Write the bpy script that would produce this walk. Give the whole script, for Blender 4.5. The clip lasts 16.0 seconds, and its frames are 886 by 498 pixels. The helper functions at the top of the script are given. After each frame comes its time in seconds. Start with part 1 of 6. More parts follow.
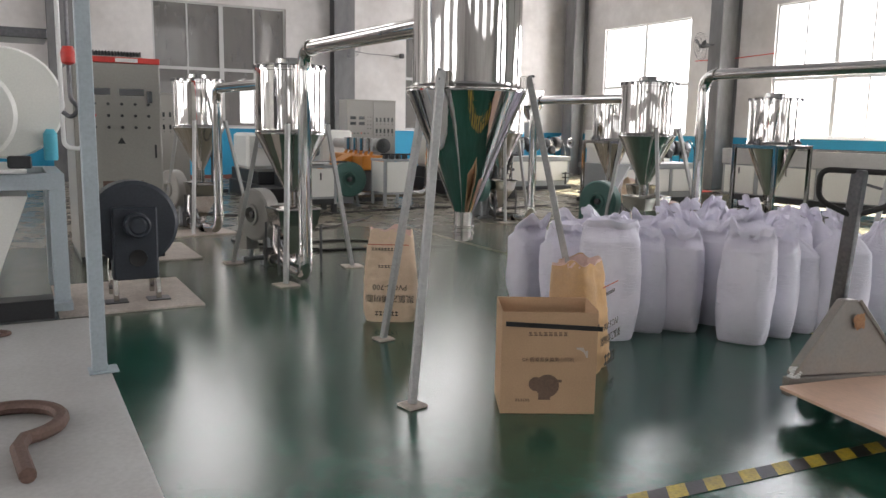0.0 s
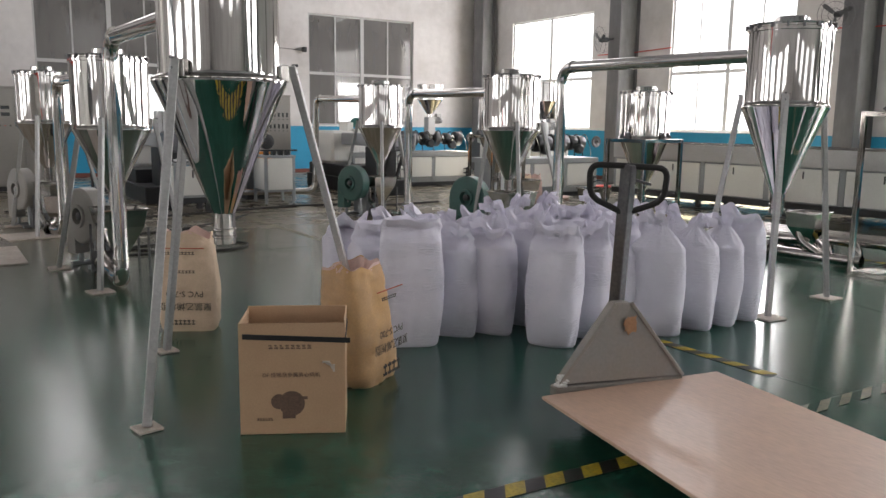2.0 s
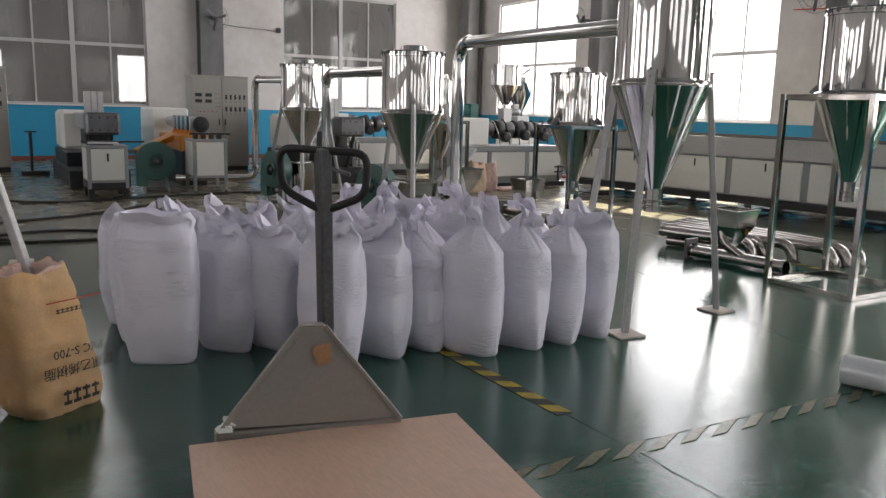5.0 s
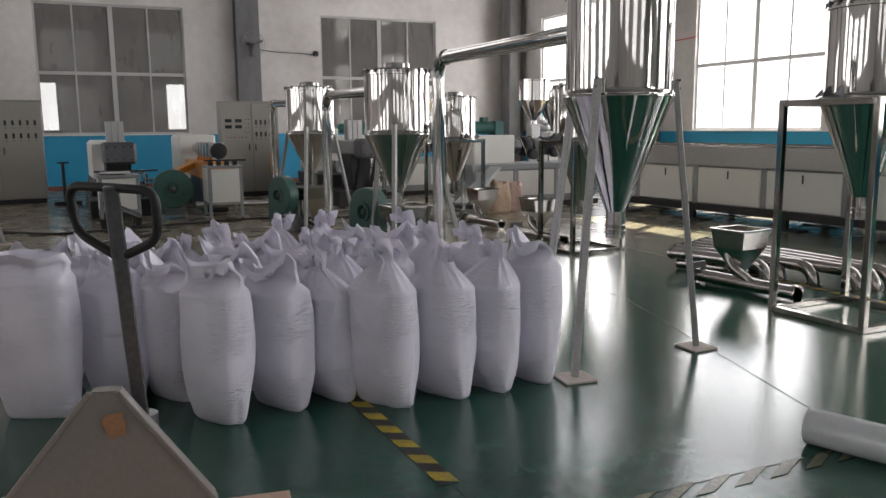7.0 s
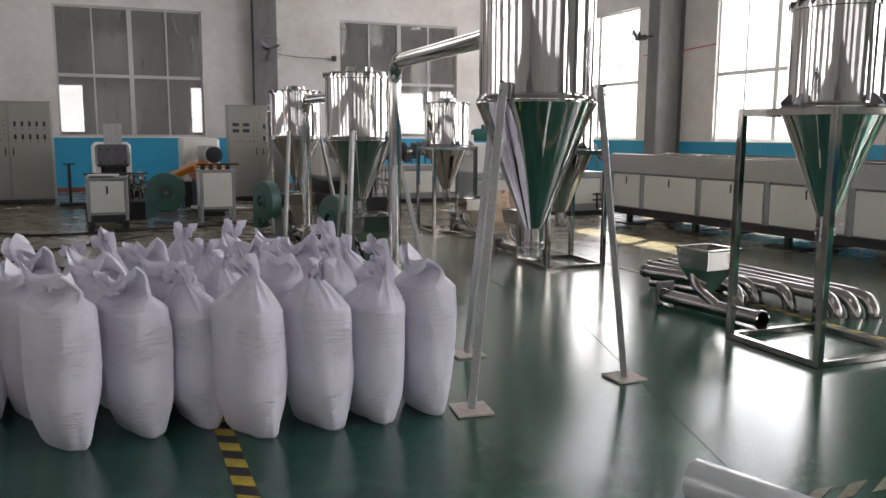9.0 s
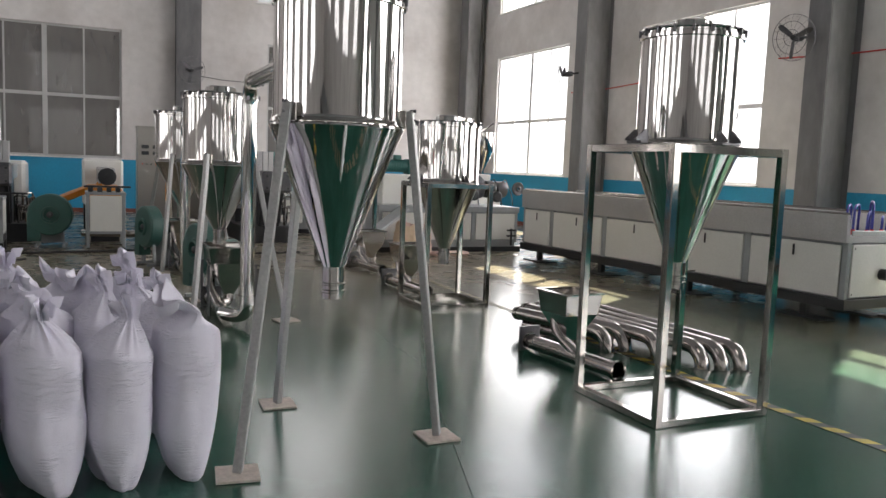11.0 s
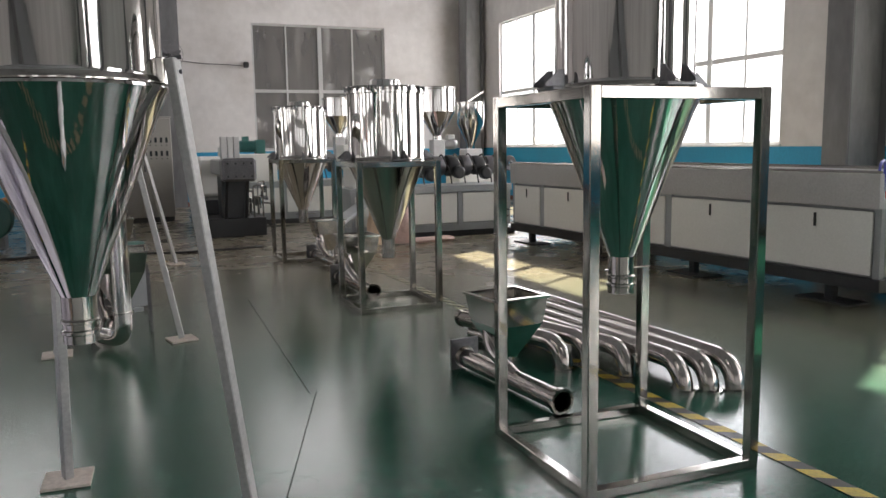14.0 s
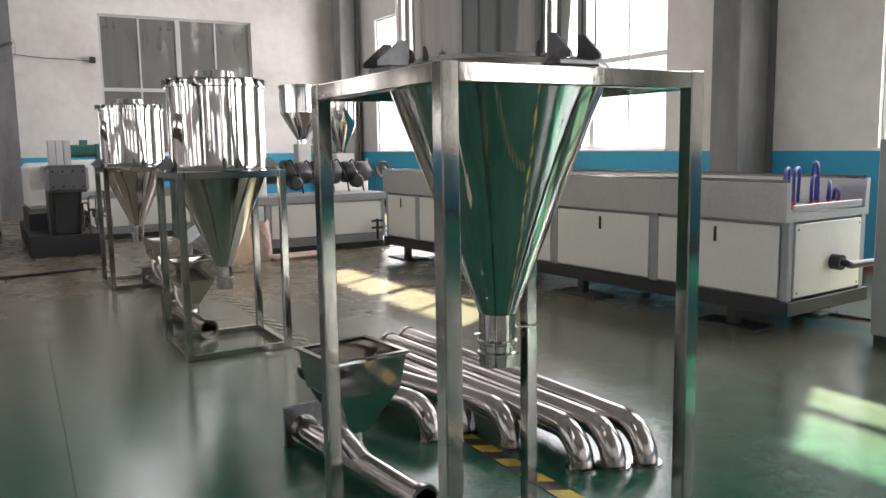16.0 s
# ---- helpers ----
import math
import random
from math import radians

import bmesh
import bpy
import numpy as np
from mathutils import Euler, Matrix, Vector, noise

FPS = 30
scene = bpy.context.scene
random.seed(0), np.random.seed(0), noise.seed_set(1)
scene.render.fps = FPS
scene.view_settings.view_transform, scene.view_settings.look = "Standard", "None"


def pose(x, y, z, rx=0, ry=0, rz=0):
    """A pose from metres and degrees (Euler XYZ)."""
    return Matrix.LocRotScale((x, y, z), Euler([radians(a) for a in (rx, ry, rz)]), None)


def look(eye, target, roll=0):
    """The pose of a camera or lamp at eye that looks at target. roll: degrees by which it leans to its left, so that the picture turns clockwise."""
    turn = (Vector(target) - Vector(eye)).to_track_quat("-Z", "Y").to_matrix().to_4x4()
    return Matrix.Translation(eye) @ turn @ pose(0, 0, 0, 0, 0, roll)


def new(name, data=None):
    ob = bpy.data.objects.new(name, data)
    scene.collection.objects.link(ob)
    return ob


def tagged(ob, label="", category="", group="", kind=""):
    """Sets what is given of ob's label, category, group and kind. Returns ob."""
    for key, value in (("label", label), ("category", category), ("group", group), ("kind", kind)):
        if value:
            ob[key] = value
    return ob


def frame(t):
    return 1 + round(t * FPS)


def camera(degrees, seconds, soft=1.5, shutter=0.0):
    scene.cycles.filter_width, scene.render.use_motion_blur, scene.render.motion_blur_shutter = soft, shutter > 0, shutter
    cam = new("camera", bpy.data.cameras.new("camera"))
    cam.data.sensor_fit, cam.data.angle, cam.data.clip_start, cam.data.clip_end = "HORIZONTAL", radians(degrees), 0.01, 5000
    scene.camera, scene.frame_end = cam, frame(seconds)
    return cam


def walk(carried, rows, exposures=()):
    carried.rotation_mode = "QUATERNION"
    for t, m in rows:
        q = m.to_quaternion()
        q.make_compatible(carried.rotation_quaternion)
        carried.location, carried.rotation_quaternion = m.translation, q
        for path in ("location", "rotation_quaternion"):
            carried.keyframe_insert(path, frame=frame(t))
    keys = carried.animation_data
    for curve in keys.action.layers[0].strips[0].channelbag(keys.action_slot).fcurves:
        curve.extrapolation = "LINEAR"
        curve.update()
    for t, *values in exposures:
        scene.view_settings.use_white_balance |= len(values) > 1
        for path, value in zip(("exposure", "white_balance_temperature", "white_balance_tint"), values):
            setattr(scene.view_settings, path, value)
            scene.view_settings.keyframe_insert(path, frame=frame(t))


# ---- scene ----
cam = camera(58.4, 16.0)
PATH = [
    (0, (-0.098, 0.01, 1.493), (0.854, 1.743, 1.186), 1.0),
    (0.5, (0.148, -0.026, 1.511), (1.149, 1.679, 1.212), 0.7),
    (1, (0.366, -0.178, 1.492), (1.315, 1.552, 1.169), 2.8),
    (1.5, (0.632, -0.233, 1.499), (1.625, 1.47, 1.16), 1.5),
    (2, (0.933, -0.194, 1.498), (2.009, 1.461, 1.182), 0.8),
    (2.5, (1.208, -0.207, 1.498), (2.266, 1.462, 1.188), 0.6),
    (3, (1.499, -0.23, 1.5), (2.495, 1.466, 1.137), 0.9),
    (3.5, (1.81, -0.175, 1.486), (2.871, 1.49, 1.165), 1.0),
    (4, (2.125, -0.174, 1.485), (3.18, 1.49, 1.146), -0.1),
    (4.2, (2.255, -0.212, 1.476), (3.292, 1.46, 1.116), 1.3),
    (6.3, (3.444, -0.286, 1.457), (4.378, 1.452, 1.13), 0.2),
    (6.5, (3.551, -0.277, 1.466), (4.462, 1.473, 1.14), 0.3),
    (7, (3.804, -0.234, 1.487), (4.646, 1.555, 1.181), -0.5),
    (7.5, (4.043, -0.305, 1.485), (4.767, 1.527, 1.134), 0.9),
    (8, (4.271, -0.272, 1.474), (5.04, 1.544, 1.142), 0.5),
    (8.5, (4.496, -0.23, 1.48), (5.251, 1.59, 1.139), -0.8),
    (9, (4.75, -0.237, 1.486), (5.486, 1.6, 1.197), 0.3),
    (9.5, (5.03, -0.313, 1.49), (5.815, 1.501, 1.185), 0.8),
    (10, (5.322, -0.271, 1.484), (6.18, 1.513, 1.201), 2.9),
    (10.2, (5.425, -0.236, 1.493), (6.316, 1.538, 1.25), 2.0),
    (12.3, (6.386, 0.149, 1.456), (7.023, 2.032, 1.236), 0.8),
    (12.5, (6.517, 0.213, 1.473), (7.142, 2.098, 1.235), -0.0),
    (13, (6.765, 0.408, 1.458), (7.472, 2.265, 1.231), -0.9),
    (13.5, (6.948, 0.628, 1.456), (7.737, 2.447, 1.191), -3.0),
    (14, (7.156, 0.828, 1.45), (7.895, 2.668, 1.187), -0.9),
    (14.5, (7.339, 1.117, 1.446), (8.086, 2.955, 1.194), -1.1),
    (15, (7.424, 1.368, 1.463), (8.258, 3.163, 1.178), -2.5),
    (15.5, (7.657, 1.587, 1.46), (8.418, 3.421, 1.222), -2.7),
    (16, (7.858, 1.788, 1.462), (8.85, 3.505, 1.203), -0.9),
]
EXPOSURE = [(t, 2.22 + e) for t, e in ((0.0, 0.55), (1.0, 0.22), (2.0, 0.28), (4.0, 0.2), (6.5, -0.22), (8.0, -0.2), (9.0, -0.05), (10.0, 0.12), (12.5, -0.3), (13.5, -0.2), (14.5, 0.08), (15.5, 0.18), (16.0, 0.34))]
walk(cam, [(t, look(eye, target, roll)) for t, eye, target, roll in PATH], EXPOSURE)

# ---- world, sun and daylight ----
from math import sin, cos, pi, sqrt, atan2, asin

SUN = Vector((4.9, 2.87, 6.4)).normalized()
world = bpy.data.worlds.new("world")
scene.world = world
world.use_nodes = True
wn = world.node_tree
sky = wn.nodes.new("ShaderNodeTexSky")
sky.sky_type = "NISHITA"
sky.sun_disc = False
sky.sun_elevation = asin(SUN.z)
sky.sun_rotation = atan2(SUN.x, SUN.y)
wn.links.new(sky.outputs[0], wn.nodes["Background"].inputs[0])
wn.nodes["Background"].inputs[1].default_value = 0.05
sun_data = bpy.data.lights.new("sun", "SUN")
sun_data.energy, sun_data.angle, sun_data.color = 5.0, radians(0.6), (1.0, 0.93, 0.72)
sun = new("sun", sun_data)
sun.matrix_world = look(SUN * 40, (0, 0, 0))

LOW_GLOW, HIGH_GLOW, SOUTH_GLOW, WEST_FILL, NORTH_GLOW = 1.5, 1.25, 0.24, 0.75, 0.45   # radiance of the daylight in the openings; the west one is added fill


def daylight(p, aim, w, h, glow, colour=(1.0, 0.94, 0.93)):
    """An area lamp in a window opening that stands in for the sky outside."""
    d = bpy.data.lights.new("window_daylight", "AREA")
    d.shape, d.size, d.size_y = "RECTANGLE", w, h
    d.energy, d.color = glow * pi * w * h, colour
    new("window_daylight", d).matrix_world = look(p, Vector(p) + Vector(aim))


# ---- materials ----
def material(name, colour, rough=0.5, metal=0.0, vary=0.12, size=3.0, grain=40.0, bump=0.1, second=None, patch=0.5,
             rough_vary=0.1, coat=0.0, stretch=(1, 1, 1), bump_dist=0.004, island=0.0, bump_size=None, spec=0.5):
    """A procedural surface: colour varied by broad stains and fine grain, with varied gloss and a fine relief."""
    m = bpy.data.materials.new(name)
    m.use_nodes = True
    t = m.node_tree
    n, l = t.nodes, t.links
    b = n["Principled BSDF"]
    tc = n.new("ShaderNodeTexCoord")
    mp = n.new("ShaderNodeMapping")
    mp.inputs["Scale"].default_value = stretch
    l.new(tc.outputs["Object"], mp.inputs[0])
    info = n.new("ShaderNodeObjectInfo")
    big, fine = n.new("ShaderNodeTexNoise"), n.new("ShaderNodeTexNoise")
    big.noise_dimensions = "4D"
    l.new(mp.outputs[0], big.inputs["Vector"]), l.new(mp.outputs[0], fine.inputs["Vector"])
    rnd = n.new("ShaderNodeMath")
    rnd.operation = "MULTIPLY"
    rnd.inputs[1].default_value = 37.0
    l.new(info.outputs["Random"], rnd.inputs[0]), l.new(rnd.outputs[0], big.inputs["W"])
    big.inputs["Scale"].default_value, big.inputs["Detail"].default_value = size, 5
    big.inputs["Roughness"].default_value = 0.62
    fine.inputs["Scale"].default_value, fine.inputs["Detail"].default_value = grain, 3
    ramp = n.new("ShaderNodeValToRGB")
    ramp.color_ramp.elements[0].position, ramp.color_ramp.elements[1].position = patch - 0.18, patch + 0.18
    l.new(big.outputs["Fac"], ramp.inputs[0])
    c2 = second or tuple(c * (1 - vary) for c in colour)
    ramp.color_ramp.elements[0].color, ramp.color_ramp.elements[1].color = (*c2, 1), (*colour, 1)
    hsv = n.new("ShaderNodeHueSaturation")
    mr = n.new("ShaderNodeMapRange")
    mr.inputs["From Min"].default_value, mr.inputs["From Max"].default_value = 0.3, 0.7
    mr.inputs["To Min"].default_value, mr.inputs["To Max"].default_value = 1 - vary * 0.7, 1 + vary * 0.7
    l.new(fine.outputs["Fac"], mr.inputs["Value"]), l.new(mr.outputs[0], hsv.inputs["Value"])
    l.new(ramp.outputs[0], hsv.inputs["Color"]), l.new(hsv.outputs[0], b.inputs["Base Color"])
    rr = n.new("ShaderNodeMapRange")
    rr.inputs["From Min"].default_value, rr.inputs["From Max"].default_value = 0.3, 0.7
    rr.inputs["To Min"].default_value, rr.inputs["To Max"].default_value = max(0.02, rough * (1 - rough_vary)), min(1, rough * (1 + rough_vary))
    l.new(big.outputs["Fac"], rr.inputs["Value"]), l.new(rr.outputs[0], b.inputs["Roughness"])
    b.inputs["Metallic"].default_value = metal
    b.inputs["Coat Weight"].default_value = coat
    b.inputs["Specular IOR Level"].default_value = spec
    if bump:
        bp = n.new("ShaderNodeBump")
        bp.inputs["Strength"].default_value, bp.inputs["Distance"].default_value = bump, bump_dist
        if bump_size:
            bn = n.new("ShaderNodeTexNoise")
            bn.inputs["Scale"].default_value, bn.inputs["Detail"].default_value = bump_size, 4
            l.new(mp.outputs[0], bn.inputs["Vector"]), l.new(bn.outputs["Fac"], bp.inputs["Height"])
        else:
            l.new(fine.outputs["Fac"], bp.inputs["Height"])
        l.new(bp.outputs[0], b.inputs["Normal"])
    return m


STEEL = material("polished_steel", (0.68, 0.665, 0.65), 0.035, 1.0, 0.05, 2.0, 9.0, 0.32, rough_vary=0.35, bump_dist=0.006, bump_size=1.0, stretch=(6.5, 6.5, 0.5))
TUBE_STEEL = material("satin_steel", (0.43, 0.41, 0.385), 0.09, 1.0, 0.1, 3.0, 60.0, 0.04, rough_vary=0.35)
PIPE_STEEL = material("pipe_steel", (0.46, 0.43, 0.41), 0.15, 1.0, 0.12, 4.0, 50.0, 0.05, rough_vary=0.4)
LEG = material("leg_paint", (0.44, 0.44, 0.435), 0.42, 0.25, 0.16, 5.0, 60.0, 0.08)
PLATE = material("foot_plate_wood", (0.62, 0.56, 0.5), 0.6, 0, 0.2, 4.0, 40.0, 0.1, second=(0.45, 0.38, 0.33))
FRAME_GREY = material("machine_grey", (0.33, 0.35, 0.36), 0.42, 0, 0.12, 3.0, 80.0, 0.05)
PANEL = material("cream_panel", (0.78, 0.78, 0.74), 0.38, 0, 0.05, 1.5, 60.0, 0.04)
PANEL_GREY = material("cabinet_grey", (0.31, 0.3, 0.275), 0.42, 0, 0.06, 1.5, 60.0, 0.04)
TROUGH = material("trough_steel", (0.5, 0.5, 0.5), 0.4, 0.5, 0.1, 2.5, 50.0, 0.06)
BLUEGREY = material("light_blue_grey_paint", (0.42, 0.48, 0.52), 0.4, 0, 0.1, 3.0, 60.0, 0.06)
BLACK = material("black_iron", (0.022, 0.024, 0.027), 0.42, 0, 0.3, 5.0, 60.0, 0.12)
DARK = material("dark_blue_iron", (0.025, 0.032, 0.045), 0.5, 0, 0.25, 4.0, 50.0, 0.12)
DARKSTEEL = material("dark_steel", (0.16, 0.16, 0.17), 0.35, 0.8, 0.25, 5.0, 50.0, 0.1)
TEAL = material("blower_green", (0.045, 0.13, 0.11), 0.4, 0, 0.15, 4.0, 60.0, 0.08)
MOTOR = material("motor_green", (0.03, 0.15, 0.13), 0.42, 0, 0.2, 5.0, 60.0, 0.08)
ORANGE = material("orange_paint", (0.72, 0.27, 0.03), 0.4, 0, 0.15, 4.0, 60.0, 0.06)
RED = material("red_paint", (0.62, 0.04, 0.03), 0.4, 0, 0.1, 4.0, 60.0, 0.05)
RUBBER = material("black_rubber", (0.015, 0.015, 0.016), 0.55, 0, 0.3, 8.0, 60.0, 0.1)
KRAFT = material("kraft_paper", (0.7, 0.54, 0.39), 0.72, 0, 0.08, 6.0, 90.0, 0.12, second=(0.6, 0.45, 0.31))
KRAFT2 = material("ochre_kraft_paper", (0.62, 0.38, 0.17), 0.7, 0, 0.08, 4.0, 90.0, 0.12, second=(0.5, 0.33, 0.19))
LINER = material("pink_liner", (0.72, 0.52, 0.46), 0.6, 0, 0.12, 8.0, 90.0, 0.2)
CARD = material("cardboard", (0.5, 0.33, 0.2), 0.72, 0, 0.08, 4.0, 120.0, 0.12, second=(0.44, 0.285, 0.17))
CARD_IN = material("cardboard_inside", (0.4, 0.25, 0.16), 0.8, 0, 0.1, 4.0, 120.0, 0.12)
PRINT = material("brown_print", (0.16, 0.1, 0.07), 0.7, 0, 0.2, 20.0, 90.0, 0)
PRINT2 = material("black_print", (0.04, 0.035, 0.03), 0.7, 0, 0.3, 20.0, 90.0, 0)
PRINT3 = material("red_print", (0.45, 0.06, 0.03), 0.7, 0, 0.2, 20.0, 90.0, 0)
PLY = material("plywood", (0.66, 0.45, 0.33), 0.42, 0, 0.1, 2.2, 70.0, 0.06, second=(0.52, 0.35, 0.27), stretch=(1, 0.25, 1), coat=0.08)
PLY_EDGE = material("plywood_edge", (0.4, 0.29, 0.2), 0.7, 0, 0.2, 3.0, 70.0, 0.1)
TRUCK = material("worn_grey_steel", (0.24, 0.23, 0.22), 0.45, 0.35, 0.08, 3.0, 60.0, 0.05, second=(0.27, 0.225, 0.19), patch=0.46)
RUST = material("rust_stain", (0.38, 0.2, 0.1), 0.6, 0.1, 0.25, 8.0, 60.0, 0.1)
IRON = material("rusty_iron", (0.16, 0.1, 0.08), 0.6, 0.3, 0.3, 6.0, 60.0, 0.2)
FILM = material("film_roll", (0.72, 0.74, 0.76), 0.16, 0, 0.05, 4.0, 60.0, 0.08, coat=0.6, bump_size=9, stretch=(1, 1, 1))
WALL = material("plaster", (0.68, 0.66, 0.652), 0.85, 0, 0.07, 0.7, 5.0, 0.25, second=(0.5, 0.47, 0.455), patch=0.4, bump_dist=0.006, bump_size=22)
DADO = material("blue_dado", (0.02, 0.33, 0.56), 0.6, 0, 0.1, 0.8, 30.0, 0.15, second=(0.03, 0.28, 0.48))
SKIRT = material("red_brown_skirting", (0.22, 0.07, 0.05), 0.6, 0, 0.2, 2.0, 30.0, 0.1)
CEIL = material("ceiling_sheet", (0.4, 0.41, 0.43), 0.7, 0, 0.06, 1.0, 30.0, 0.1)
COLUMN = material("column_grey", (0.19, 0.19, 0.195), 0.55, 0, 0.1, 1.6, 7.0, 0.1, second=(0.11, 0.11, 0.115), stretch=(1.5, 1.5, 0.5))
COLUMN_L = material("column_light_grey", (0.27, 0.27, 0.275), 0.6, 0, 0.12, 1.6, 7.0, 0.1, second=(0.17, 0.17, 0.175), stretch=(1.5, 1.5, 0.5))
PVC = material("window_frame_white", (0.78, 0.78, 0.78), 0.4, 0, 0.05, 3.0, 60.0, 0)
PVC_DULL = material("window_frame_dusty", (0.5, 0.5, 0.5), 0.5, 0, 0.08, 3.0, 60.0, 0)
SUN_STOP = material("frosted_sheet", (0.75, 0.78, 0.8), 0.7, 0, 0.05, 2.0, 40.0, 0)
ROOM = material("annex_plaster", (0.34, 0.34, 0.35), 0.9, 0, 0.12, 0.8, 20.0, 0.1)
HAZ_Y = material("hazard_yellow", (0.6, 0.44, 0.03), 0.45, 0, 0.3, 9.0, 60.0, 0.1, second=(0.3, 0.24, 0.06))
HAZ_K = material("hazard_black", (0.03, 0.03, 0.03), 0.4, 0, 0.4, 9.0, 60.0, 0.1)
FADED = material("faded_paint", (0.36, 0.34, 0.22), 0.35, 0, 0.5, 9.0, 60.0, 0.1)
WORN = material("worn_paint", (0.17, 0.16, 0.085), 0.3, 0, 0.5, 9.0, 60.0, 0.1)
JOINT = material("floor_joint", (0.015, 0.035, 0.026), 0.6, 0, 0.3, 9.0, 60.0, 0.1)
PLINTH = material("pale_concrete", (0.5, 0.5, 0.49), 0.5, 0, 0.1, 2.0, 40.0, 0.15, second=(0.42, 0.41, 0.4))
ROPE = material("pale_hose", (0.66, 0.58, 0.52), 0.6, 0, 0.2, 12.0, 60.0, 0.1)
BLUEHOSE = material("blue_hose", (0.05, 0.06, 0.35), 0.4, 0, 0.2, 12.0, 60.0, 0.05)
SCREEN = material("screen_glass", (0.02, 0.025, 0.03), 0.15, 0, 0.1, 3.0, 30.0, 0)
WHITE = material("white_paint", (0.75, 0.75, 0.74), 0.45, 0, 0.06, 3.0, 50.0, 0.05)
CYAN = material("cyan_label", (0.1, 0.5, 0.65), 0.45, 0, 0.06, 3.0, 50.0, 0.0)


def glass(name, tint, gloss=0.12, dust=0.0, dust_colour=(0.4, 0.4, 0.4)):
    """A thin pane: clear or tinted, with a mirror sheen."""
    m = bpy.data.materials.new(name)
    m.use_nodes = True
    n, l = m.node_tree.nodes, m.node_tree.links
    n.remove(n["Principled BSDF"])
    tr, gl, mx, fr = (n.new("ShaderNodeBsdfTransparent"), n.new("ShaderNodeBsdfGlossy"), n.new("ShaderNodeMixShader"), n.new("ShaderNodeFresnel"))
    tr.inputs[0].default_value = (*tint, 1)
    gl.inputs["Roughness"].default_value = 0.03
    gl.inputs["Color"].default_value = (0.9, 0.9, 0.9, 1)
    mul = n.new("ShaderNodeMath")
    mul.operation, mul.inputs[1].default_value = "MULTIPLY_ADD", 1.0
    mul.inputs[2].default_value = gloss
    fr.inputs["IOR"].default_value = 1.45
    l.new(fr.outputs[0], mul.inputs[0]), l.new(mul.outputs[0], mx.inputs[0])
    l.new(tr.outputs[0], mx.inputs[1]), l.new(gl.outputs[0], mx.inputs[2])
    last = mx
    if dust:
        df, mx2, tx = n.new("ShaderNodeBsdfDiffuse"), n.new("ShaderNodeMixShader"), n.new("ShaderNodeTexNoise")
        df.inputs[0].default_value = (*dust_colour, 1)
        tc, mp, mr = n.new("ShaderNodeTexCoord"), n.new("ShaderNodeMapping"), n.new("ShaderNodeMapRange")
        mp.inputs["Scale"].default_value = (3.0, 3.0, 0.7)
        l.new(tc.outputs["Object"], mp.inputs[0]), l.new(mp.outputs[0], tx.inputs["Vector"])
        tx.inputs["Scale"].default_value, tx.inputs["Detail"].default_value = 1.6, 6
        mr.inputs["From Min"].default_value, mr.inputs["From Max"].default_value = 0.3, 0.7
        mr.inputs["To Min"].default_value, mr.inputs["To Max"].default_value = dust * 0.92, dust * 1.1
        l.new(tx.outputs["Fac"], mr.inputs["Value"]), l.new(mr.outputs[0], mx2.inputs[0])
        l.new(mx.outputs[0], mx2.inputs[1]), l.new(df.outputs[0], mx2.inputs[2])
        last = mx2
    l.new(last.outputs[0], n["Material Output"].inputs[0])
    return m


CLEAR = glass("clear_pane", (0.95, 0.96, 0.96), 0.0)
DUSTY = glass("dusty_pane", (0.75, 0.75, 0.75), 0.03, 0.5, (0.28, 0.272, 0.264))


